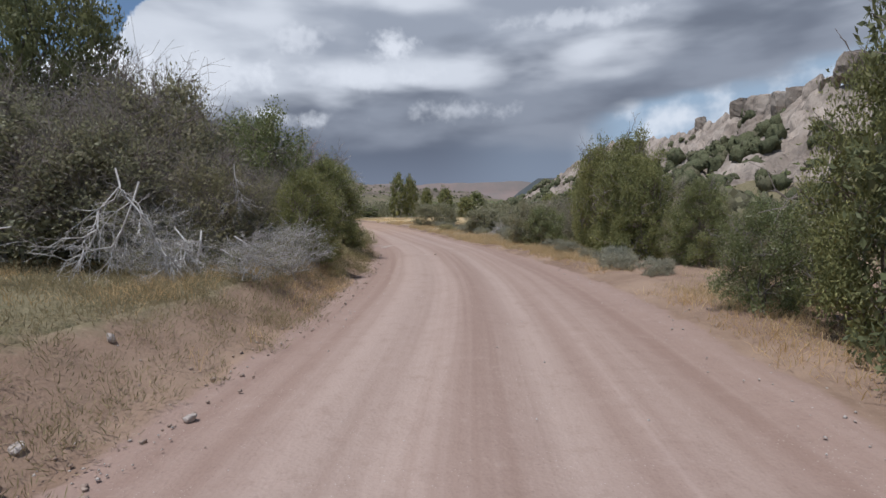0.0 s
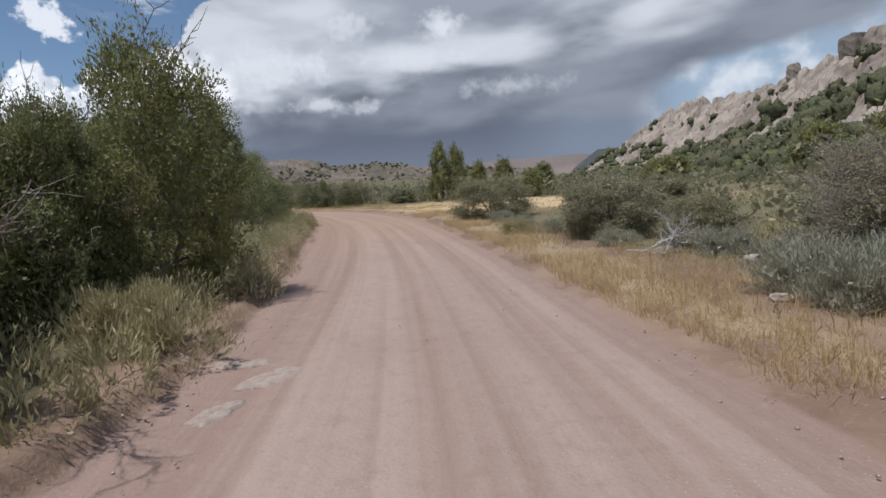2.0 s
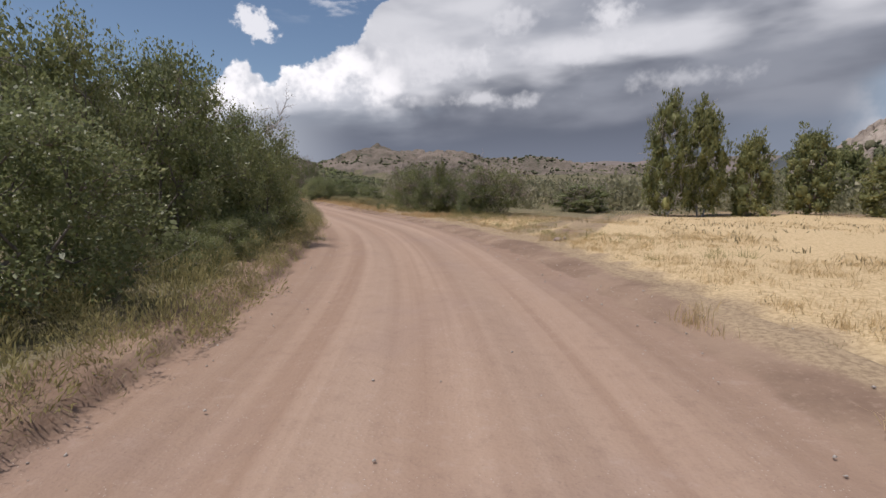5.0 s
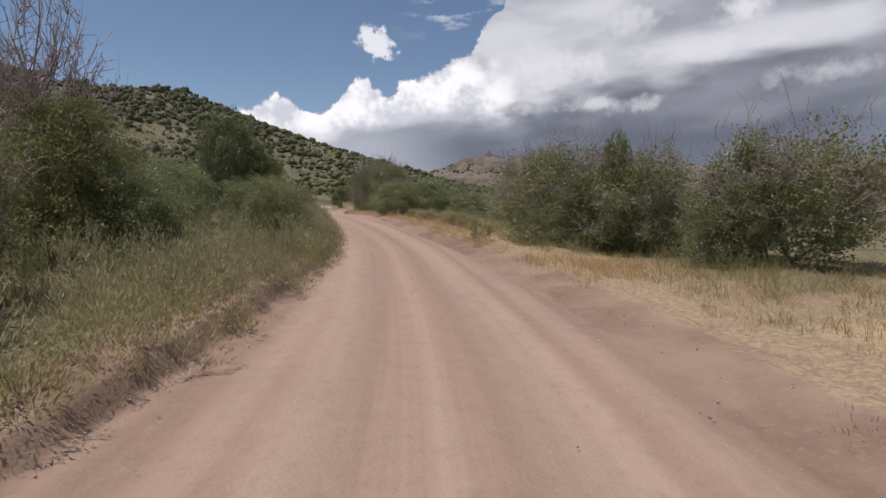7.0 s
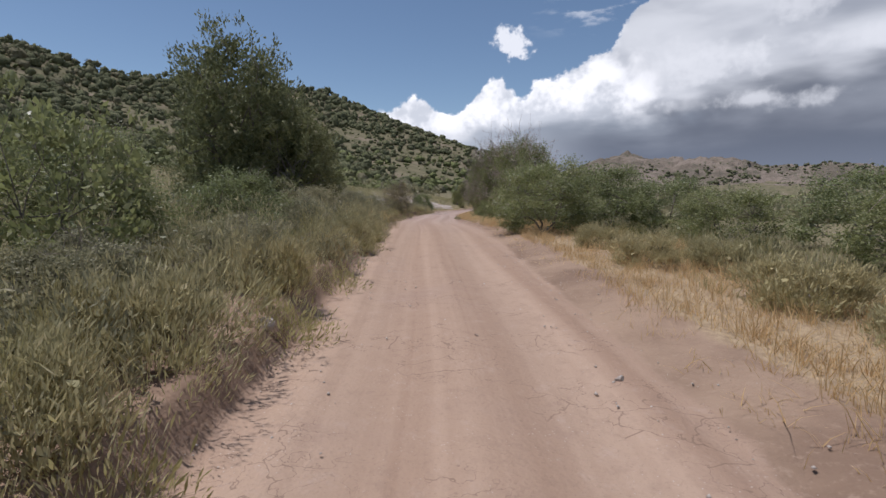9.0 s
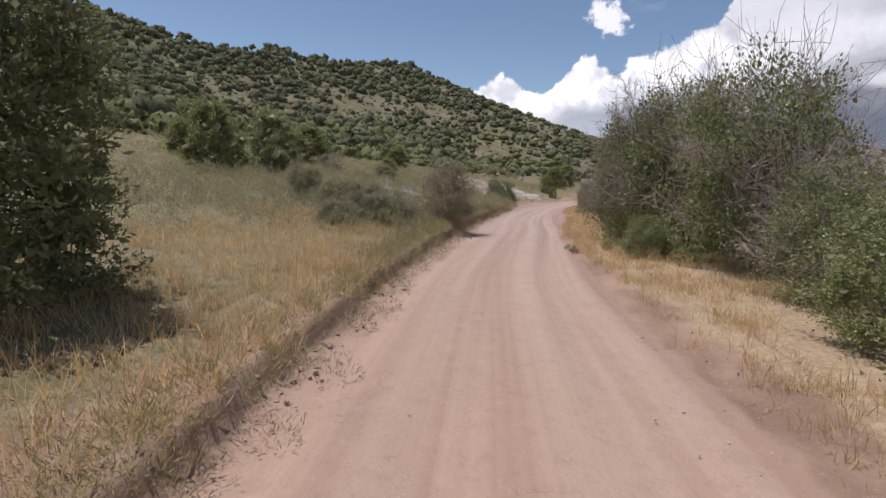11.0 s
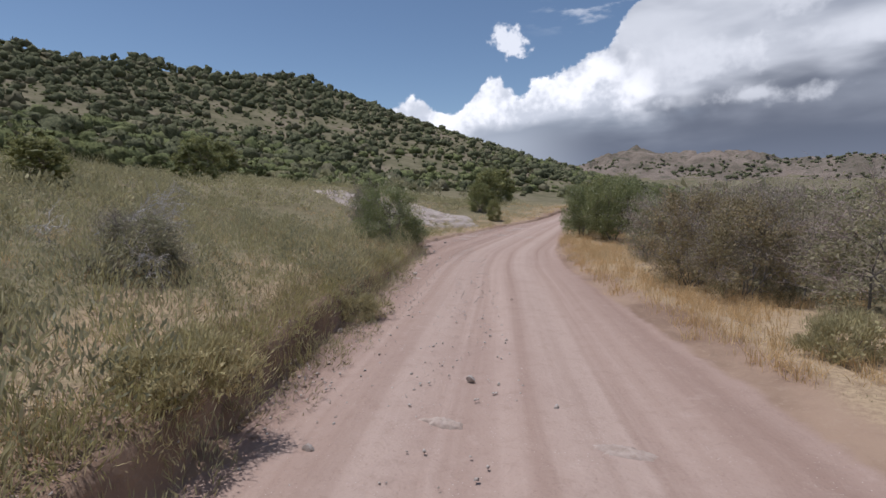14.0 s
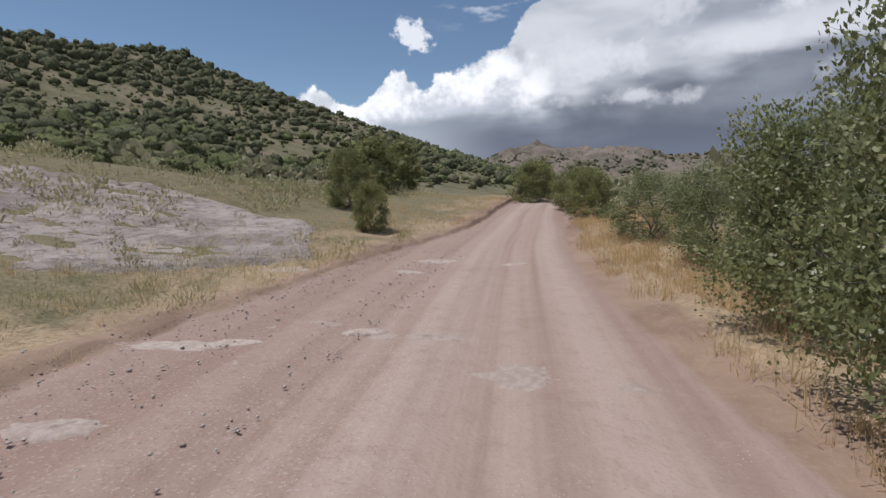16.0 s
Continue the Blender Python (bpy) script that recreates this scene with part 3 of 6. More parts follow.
def land(x, y):
    """The ground's height at points of the plan."""
    x, y = np.atleast_1d(np.asarray(x, float)), np.atleast_1d(np.asarray(y, float))
    m, d, near = beside(x, y)
    z, left, right = LINE[near, 2], -d - LINE[near, 3], d - LINE[near, 4]
    # left: a low cut bank, then a meadow that rises more and more to the north
    cut = np.interp(m, [-10, 4, 16, 30, 60, 85, 105, 120, 128, 150, 160, 172, 200], [0.60, 0.65, 0.36, 0.14, 0.18, 0.32, 0.26, 0.30, 0.40, 0.46, 0.24, 0.03, 0.25])
    lean = np.interp(m, [0, 40, 70, 105, 125, 150, 170, 210], [0.03, 0.02, 0.03, 0.06, 0.115, 0.145, 0.115, 0.06])
    ragged = 0.22 * fbm(m * 0.7, d * 0 + 2.0, 2, 5)
    up = cut * ease((left + ragged) / np.interp(m, [12, 24, 95, 110], [1.5, 0.28, 0.28, 0.15])) + lean * np.clip(left, 0, 70)
    up = up + 1.5 * ease((left - 4.5) / 10) * ease((m - 150) / 12) * ease((196 - m) / 16)
    # right: a slight shoulder, then a fall to the valley floor
    down = 0.10 * ease(right / 0.8) - np.interp(m, [0, 20, 40, 70, 210], [0.0, 0.0, 0.012, 0.022, 0.03]) * np.clip(right - 1.0, 0, 60)
    away = np.maximum(np.maximum(left, right), 0)
    z = z + np.where(left > 0, up, 0) + np.where(right > 0, down, 0)
    z = z + fbm(x * 0.35, y * 0.35, 4, 11) * 0.35 * ease(away / 3) + fbm(x * 0.05, y * 0.05, 3, 17) * 2.4 * ease((away - 12) / 40)
    z = z + ridge(x, y, HILL, 60, 2.65, 1.55) * (1 + 0.20 * fbm(x * 0.012, y * 0.012, 3, 23))
    z = z + ridge(x, y, CRAG, 30, 1.0, 1.3) * 0.72 + ridge(x, y, DOMES, 60, 3.0) * 0.8
    return z


def height(x, y):
    return float(land([x], [y])[0])


# ---- meshes ----
def mesh_of(name, verts, faces, mats, smooth=False):
    """A mesh from arrays of corners and of faces with equal sides."""
    me = bpy.data.meshes.new(name)
    verts, faces = np.asarray(verts, np.float32), np.asarray(faces, np.int32)
    n, sides = faces.shape
    me.vertices.add(len(verts))
    me.vertices.foreach_set("co", verts.ravel())
    me.loops.add(n * sides)
    me.loops.foreach_set("vertex_index", faces.ravel())
    me.polygons.add(n)
    me.polygons.foreach_set("loop_start", np.arange(0, n * sides, sides, dtype=np.int32))
    if smooth:
        me.polygons.foreach_set("use_smooth", np.ones(n, bool))
    me.update(calc_edges=True)
    for mat in mats:
        me.materials.append(mat)
    return me


def part(name, me, parent, label=""):
    ob = new(name, me)
    ob.parent = parent
    return tagged(ob, label)


def sheet(xs, ys):
    """Corners of a plan grid, with its faces."""
    gx, gy = np.meshgrid(xs, ys)
    w, h = len(xs), len(ys)
    i = (np.arange(h - 1)[:, None] * w + np.arange(w - 1)[None, :]).ravel()
    return gx.ravel(), gy.ravel(), np.stack([i, i + 1, i + 1 + w, i + w], 1)


def reach(lo, hi, step, far_lo, far_hi, grow=1.13):
    """Even steps from lo to hi, growing ones beyond."""
    mid = list(np.arange(lo, hi + step / 2, step))
    out, s = [], step
    while (out[-1] if out else hi) < far_hi:
        s *= grow
        out.append((out[-1] if out else hi) + s)
    ins, s = [], step
    while (ins[-1] if ins else lo) > far_lo:
        s *= grow
        ins.append((ins[-1] if ins else lo) - s)
    return np.array(ins[::-1] + mid + out)


def lay_cover(me, x, y):
    """Where straw, sage and hillside cover the ground."""
    m, d, near = beside(x, y)
    left, right = -d - LINE[near, 3], d - LINE[near, 4]
    field = ease((right - np.interp(m, [44, 60, 74], [0.3, 0.6, 1.4])) / 1.2) * ease((m - 44) / 8) * ease((79 - m) / 6) * ease((30 - right) / 10)
    verge = ease((right - np.interp(m, [56, 64, 104, 114], [0.2, 0.5, 0.5, 0.2])) / 0.8) * ease((np.interp(m, [0, 14, 24, 40, 80, 110, 200], [0.5, 1.2, 2.2, 3.5, 4.5, 4.0, 4.0]) - right) / 1.5)
    for side in (-0.8, 0.8):
        along = y - 74.0
        off = x + 10.9 - 0.05 * along - side
        field = field * (1 - 0.6 * ease(1 - np.abs(off) / 0.8) * ease((16 - np.abs(along)) / 6))
    straw = np.maximum(field, 0.8 * verge)
    straw = np.maximum(straw, ease((left - 0.2) / 0.4) * ease((5.0 - left) / 3.0) * 0.55 * ease((m - 134) / 8))
    sage = np.maximum(ease((left - 0.4) / 1.0) * np.maximum(ease((m - 18) / 6), 0.75 * ease((left - 0.3) / 1.2) * ease((18 - m) / 6)), ease((right - 2.0) / 2.0) * (1 - field) * ease((m - 18) / 8))
    slope = ease(ridge(x, y, HILL, 60, 2.65, 1.55) / 6 - 0.3)
    slope = np.maximum(slope, ease((np.hypot(x + 40, y - 70) - 150) / 60))
    layer = me.color_attributes.new("cover", "FLOAT_COLOR", "POINT")
    layer.data.foreach_set("color", np.stack([straw, sage, slope, np.ones(len(x))], 1).astype(np.float32).ravel())


def build_ground():
    gx, gy, faces = sheet(reach(-112, 22, 0.6, -4200, 4200, 1.10), reach(-12, 178, 0.6, -3000, 4300, 1.10))
    z = land(gx, gy)
    m, d, near = beside(gx, gy)
    left, right = -d - LINE[near, 3], d - LINE[near, 4]
    # the road's own bed lies over the sheet
    z = z - 0.22 * ease((1.4 - np.maximum(left, right)) / 0.6)
    me = mesh_of("ground", np.stack([gx, gy, z], 1), faces, [GROUND], True)
    lay_cover(me, gx, gy)
    tagged(new("ground", me), "dry sandy ground with straw and sage cover", "ground", kind="structure")


def build_road():
    rows = np.arange(MILE[2], MILE[-3], 0.2)
    across = np.concatenate([np.linspace(-1.5, -0.42, 9), np.linspace(-0.36, 0, 9), np.linspace(0.03, 0.97, 44), np.linspace(1.0, 2.5, 14)])
    left, right = np.interp(rows, MILE, LINE[:, 3]), np.interp(rows, MILE, LINE[:, 4])
    d = np.where(across[None] < 0, across[None] - left[:, None], np.where(across[None] > 1, across[None] - 1 + right[:, None], -left[:, None] + across[None] * (left + right)[:, None]))
    mm = np.repeat(rows[:, None], len(across), 1)
    x, y = at_mile(mm.ravel(), d.ravel())
    z = land(x, y)
    d, mm = d.ravel(), mm.ravel()
    out = np.maximum(-d - np.repeat(left, len(across)), d - np.repeat(right, len(across)))
    on = ease(-out / 0.5)
    ruts = 0.022 * np.sin(d * 4.1 + 1.2 * fbm(mm * 0.03, mm * 0, 2, 41) * 6) + 0.03 * fbm(d * 1.5, mm * 0.06, 3, 43)
    z = z + on * ruts + 0.05 * fbm(x * 2.2, y * 2.2, 4, 47) * (1 - 0.75 * on)
    # ragged small clods on the cut edge
    z = z + 0.22 * fbm(x * 4, y * 4, 4, 53) * ease(1 - np.abs(out - 0.15) / 0.45)
    z = z - 0.30 * ease((out - 1.2) / 0.3)
    w, h = len(across), len(rows)
    i = (np.arange(h - 1)[:, None] * w + np.arange(w - 1)[None, :]).ravel()
    me = mesh_of("road", np.stack([x, y, z], 1), np.stack([i, i + 1, i + 1 + w, i + w], 1), [ROAD_DIRT], True)
    uv = me.uv_layers.new(name="road")
    loops = np.empty(len(me.loops), np.int32)
    me.loops.foreach_get("vertex_index", loops)
    uv.data.foreach_set("uv", np.stack([d[loops], mm[loops]], 1).astype(np.float32).ravel())
    lay_cover(me, x, y)
    side = me.attributes.new("verge", "FLOAT", "POINT")
    side.data.foreach_set("value", ease((out + 0.25) / 0.5).astype(np.float32))
    tagged(new("road", me), "packed reddish dirt road with pale wheel tracks", "road", kind="structure")


build_ground()
build_road()


def rock_height(x, y, spec):
    """Height and strength of a rocky ridge: towers and blocks along a crest line."""
    rows, foot, spread, block, amount, share = spec
    wx, wy = x * 0.8 + y * 0.25 + block * 1.2 * fbm(x / block, y / block, 2, 61), y * 1.1 - x * 0.2 + block * 1.2 * fbm(x / block, y / block, 2, 63)
    h = ridge(x, y, rows, foot, spread, 1.0)
    own, border = cells(wx / block, wy / block, 71)
    own2, border2 = cells(wx / (block * 0.42), wy / (block * 0.42), 75)
    crest = ease((h / max(r[2] for r in rows) - 0.35) / 0.4)
    dome, knob = np.clip(border * 4.5, 0, 1) ** 0.4, np.clip(border2 * 4.0, 0, 1) ** 0.4
    rough = amount * ((0.25 + 0.55 * own) * dome - 0.45) * (0.40 + 0.70 * crest) + amount * 0.30 * ((0.3 + 0.6 * own2) * knob - 0.5) + amount * 0.30 * fbm(x / block, y / block, 4, 67)
    return land(x, y) - 2.2 + h * share * ease(h / 8) + rough * ease((h - 3) / 10), h


def build_crag(name, spec, size, mat, label):
    p = np.array(spec[0], float)
    pad = spec[1] + spec[2] * p[:, 2].max()
    lo, hi = p[:, :2].min(0) - pad, p[:, :2].max(0) + pad
    gx, gy, faces = sheet(np.arange(lo[0], hi[0], size), np.arange(lo[1], hi[1], size))
    z, h = rock_height(gx, gy, spec)
    faces = faces[h[faces].max(1) > 1.0]
    used, inverse = np.unique(faces, return_inverse=True)
    me = mesh_of(name, np.stack([gx, gy, z], 1)[used], inverse.reshape(faces.shape), [mat], False)
    return tagged(new(name, me), label, "rock ridge", kind="structure")


CRAG_SPEC, DOME_SPEC = (CRAG, 20, 0.9, 9.5, 13.5, 0.26), (DOMES, 40, 2.0, 30.0, 19.0, 0.20)
build_crag("rock_ridge", CRAG_SPEC, 1.05, GRANITE, "pale jointed granite crags above scrubby slopes")
build_crag("rock_domes", DOME_SPEC, 4.5, DOME_ROCK, "distant brown rocky hills with bare domes")


def build_mesa(name, near, far, low, high, mat, label, jag):
    """A flat-topped far plateau between two points of the plan."""
    u = np.linspace(0, 1, 90)
    x, y = near[0] + (far[0] - near[0]) * u, near[1] + (far[1] - near[1]) * u
    top = high * np.clip(np.minimum(u, 1 - u) * 6, 0, 1) ** 0.6 * (1 + jag * fbm(u * 9, u * 0, 4, 81))
    nx, ny = y[-1] - y[0], x[0] - x[-1]
    n = math.hypot(nx, ny)
    nx, ny = nx / n, ny / n
    rows = []
    for back, up in ((-1.6, 0.0), (-0.9, 0.42), (-0.35, 0.62), (-0.2, 1.0), (1.0, 1.02), (2.4, 0.0)):
        rows.append(np.stack([x - nx * back * high, y - ny * back * high, low + top * up], 1))
    v = np.concatenate(rows)
    i = (np.arange(len(rows) - 1)[:, None] * 90 + np.arange(89)[None, :]).ravel()
    tagged(new(name, mesh_of(name, v, np.stack([i, i + 1, i + 91, i + 90], 1), [mat])), label, "mesa", kind="structure")


build_mesa("far_plateau", (-900, 2900), (1100, 2750), -30, 118, MESA_PINK, "far pinkish tableland under the storm", 0.5)
build_mesa("far_mesa", (200, 1560), (700, 1420), -20, 84, MESA_DARK, "far dark wooded mesa beyond the granite", 0.15)


# ---- plants ----
rng = np.random.default_rng(7)


def tubes(segments, sides=4):
    """Tapered limbs from rows of start, end, radius at start and at end."""
    if not len(segments):
        return np.zeros((0, 3)), np.zeros((0, 4), int)
    s = np.array(segments, float)
    a, b, ra, rb = s[:, :3], s[:, 3:6], s[:, 6], s[:, 7]
    way = b - a
    way /= np.linalg.norm(way, axis=1)[:, None] + 1e-9
    ref = np.where(np.abs(way[:, 2:3]) > 0.9, [[1.0, 0, 0]], [[0, 0, 1.0]])
    u = np.cross(way, ref)
    u /= np.linalg.norm(u, axis=1)[:, None] + 1e-9
    w = np.cross(way, u)
    verts, n = [], len(s)
    for end, r in ((a, ra), (b, rb)):
        for i in range(sides):
            t = 2 * math.pi * i / sides
            verts.append(end + (u * math.cos(t) + w * math.sin(t)) * r[:, None])
    v = np.stack(verts, 1).reshape(-1, 3)
    base = np.arange(n)[:, None] * 2 * sides
    faces = [np.concatenate([base + i, base + (i + 1) % sides, base + sides + (i + 1) % sides, base + sides + i], 1) for i in range(sides)]
    return v, np.concatenate(faces)


def limb(out, a, b, r0, r1, bends, wobble, g):
    """A crooked limb from a to b, added to out. Returns its points."""
    a, b = np.asarray(a, float), np.asarray(b, float)
    pts = [a + (b - a) * u for u in np.linspace(0, 1, bends + 1)]
    span = np.linalg.norm(b - a)
    for i in range(1, bends):
        pts[i] = pts[i] + g.normal(0, wobble * span, 3)
    for i in range(bends):
        u0, u1 = i / bends, (i + 1) / bends
        out.append((*pts[i], *pts[i + 1], r0 + (r1 - r0) * u0, r0 + (r1 - r0) * u1))
    return pts


def leaves(centres, ways, length, width, g, face=None):
    """A folded leaf of four corners at each centre, along its way; face turns its flat side outwards."""
    n = len(centres)
    ways = ways / (np.linalg.norm(ways, axis=1)[:, None] + 1e-9)
    spin = g.normal(0, 1, (n, 3)) if face is None else face + g.normal(0, 0.42, (n, 3))
    side = np.cross(ways, spin)
    side /= np.linalg.norm(side, axis=1)[:, None] + 1e-9
    l, w = (length * g.uniform(0.65, 1.35, n))[:, None], (width * g.uniform(0.7, 1.3, n))[:, None]
    up = np.cross(ways, side) if face is None else -np.cross(side, ways)
    a, c = centres, centres + ways * l
    b, d = centres + ways * l * 0.5 + side * w * 0.5 + up * w * 0.2, centres + ways * l * 0.5 - side * w * 0.5 + up * w * 0.2
    v = np.stack([a, b, c, d], 1).reshape(-1, 3)
    return v, np.arange(4 * n).reshape(n, 4)


def ball_mesh(level):
    bm = bmesh.new()
    bmesh.ops.create_icosphere(bm, subdivisions=level, radius=1.0)
    v = np.array([w.co[:] for w in bm.verts])
    f = np.array([[w.index for w in p.verts] for p in bm.faces])
    bm.free()
    return v, f


BALLS = {1: ball_mesh(1), 2: ball_mesh(2)}


def mounds(centres, radii, g, level=2, rough=0.30):
    """Knobbly close lumps of leafage at the centres, as triangles."""
    v, f = BALLS[level]
    n = len(centres)
    out = v[None] * radii[:, None] * (1 + g.normal(0, rough, (n, len(v), 1))) + g.normal(0, 0.10, (n, len(v), 3)) * radii[:, None] + centres[:, None]
    return out.reshape(-1, 3), (f[None] + np.arange(n)[:, None, None] * len(v)).reshape(-1, 3)


def crown_points(g, count, shape, lumps):
    """Centres of leaf clumps in a crown of height 1 and width 1, in lumps all through it."""
    lo, hi, start, span, power = shape
    lump = []
    for i in range(lumps):
        t, u = i * 2.39996 + g.uniform(-0.5, 0.5), (i + g.uniform(0, 1)) / lumps
        r = 0.5 * math.sin(math.pi * (start + span * u)) ** power * g.uniform(0.35, 1.0) ** 0.6
        lump.append((math.cos(t) * r * 0.80, math.sin(t) * r * 0.80, lo + (hi - lo) * u * g.uniform(0.9, 1.0), g.uniform(0.10, 0.19)))
    lump = np.array(lump)
    pick = g.integers(0, lumps, count)
    way = g.normal(0, 1, (count, 3))
    way /= np.linalg.norm(way, axis=1)[:, None]
    rad = lump[pick, 3] * g.uniform(0.2, 1.0, count) ** 0.5
    p = lump[pick, :3] + way * rad[:, None] * [1.0, 1.0, 0.8]
    p[:, 2] = np.abs(p[:, 2] - 0.02) + 0.02
    out = (p - lump[pick, :3]) / (rad[:, None] + 1e-6)
    return p, lump, out


KINDS = {}


def grow(kind, seed, back=False):
    """The meshes of one plant of a kind, of height 1 and width 1 about its base; those that stand back have fewer, larger leaves."""
    key = (kind, seed, back)
    if key in KINDS:
        return KINDS[key]
    o, g = dict(RECIPES[kind]), np.random.default_rng(1000 + seed)
    if back:
        o["leaves"], o["length"], o["breadth"] = o["leaves"] * 2 // 5, o["length"] * 1.35, o["breadth"] * 1.7
        o["core"], o["core_size"], o["bare_twigs"] = o["core"] // 2, o["core_size"] * 1.4, o["bare_twigs"] // 2 + 1
    else:
        o["core"] = int(o["core"] * 1.5)
    centres, lump, outward = crown_points(g, o["clumps"], o["shape"], o["lumps"])
    limbs, twigs = [], []
    stems = o["stems"]
    mains = []
    for i in range(stems):
        t = 2 * math.pi * (i + g.uniform(0, 0.6)) / stems
        foot = np.array([math.cos(t), math.sin(t), 0]) * o["foot"] * g.uniform(0.3, 1)
        foot[2] = -0.04
        goal = lump[g.integers(0, len(lump)), :3] * [0.7, 0.7, 0.9] if stems > 1 else np.array([g.normal(0, 0.03), g.normal(0, 0.03), o["shape"][1] * 0.9])
        mains += limb(limbs, foot, goal, o["girth"], o["girth"] * 0.3, 5, 0.05, g)[1:]
    mains = np.array(mains)
    for c in lump:
        j = np.argmin(np.linalg.norm(mains - c[:3], axis=1) + 0.5 * np.clip(mains[:, 2] - c[2], 0, 9))
        pts = limb(limbs, mains[j], c[:3], o["girth"] * 0.42, o["girth"] * 0.14, 3, 0.08, g)
        if g.uniform() < o["bare"]:
            for _ in range(o["bare_twigs"]):
                a = pts[g.integers(1, len(pts))]
                way = (c[:3] - [0, 0, 0.3]) + g.normal(0, 0.30, 3)
                way[2] = abs(way[2]) * 0.8 + 0.1
                way /= np.linalg.norm(way)
                b = a + way * g.uniform(0.14, o["bare_reach"])
                for q in limb(twigs, a, b, o["girth"] * 0.20, o["girth"] * 0.10, 3, 0.09, g)[1:]:
                    for _ in range(2):
                        e = q + (way * 0.7 + g.normal(0, 0.6, 3)) * g.uniform(0.04, 0.11)
                        limb(twigs, q, e, o["girth"] * 0.12, o["girth"] * 0.07, 2, 0.1, g)
    for c in centres[:: max(1, len(centres) // 160)]:
        j = np.argmin(np.linalg.norm(lump[:, :3] - c, axis=1))
        limb(twigs, lump[j, :3] * 0.95, c * 1.03, o["girth"] * 0.12, o["girth"] * 0.05, 2, 0.06, g)
    made = {"trunk": mesh_of("trunk", *tubes(limbs, 5), [o["bark"]], True)}
    if twigs:
        made["branchwork"] = mesh_of("branchwork", *tubes(twigs, 3), [o["twig"]])
    if o["leaves"]:
        per = o["leaves"]
        mid = np.repeat(centres, per, 0) + g.normal(0, o["loose"], (len(centres) * per, 3))
        mid[:, 2] = np.maximum(mid[:, 2], 0.01)
        way = (mid - [0, 0, 0.4]) * 0.8 + g.normal(0, 0.45, mid.shape)
        way[:, 2] += o["lift"]
        face = np.repeat(outward, per, 0) + 0.35 * mid * [1, 1, 0] + [0, 0, 0.55]
        v, f = leaves(mid, way, o["length"], o["breadth"], g, face)
        n = o["core"]
        if n:
            # close inner foliage within each lump
            pick = lump[g.integers(0, len(lump), n)]
            deep = pick[:, :3] * [0.92, 0.92, 0.97] + g.normal(0, 0.34, (n, 3)) * pick[:, 3:] * [1.0, 1.0, 0.8]
            deep[:, 2] = np.maximum(deep[:, 2], 0.015)
            v2, f2 = leaves(deep, g.normal(0, 1, (n, 3)), o["core_size"], o["core_size"] * 0.62, g)
            v, f = np.concatenate([v, v2]), np.concatenate([f, f2 + len(v)])
        made["crown"] = mesh_of("crown", v, f, [o["leaf"]])
    if o["solid"] and back:
        wide = lump[:, 3:] * o["solid"]
        v, f = mounds(lump[:, :3] * [0.93, 0.93, 0.97], np.concatenate([wide, wide, wide * 0.8], 1), g)
        v[:, 2] = np.maximum(v[:, 2], 0.02)
        made["inner_foliage"] = mesh_of("inner_foliage", v, f, [o["leaf"]])
    KINDS[key] = made
    return made


def recipe(**values):
    base = dict(clumps=300, lumps=36, shape=(0.08, 0.88, 0.22, 0.70, 0.6), stems=5, foot=0.06, girth=0.011, bare=0.0, bare_twigs=3, bare_reach=0.30, leaves=44, loose=0.030,
                lift=0.35, length=0.0165, breadth=0.0105, bark=GREY_BARK, twig=TWIG_WOOD, leaf=OAK_LEAF, core=1700, core_size=0.030, solid=0.44)
    base.update(values)
    return base


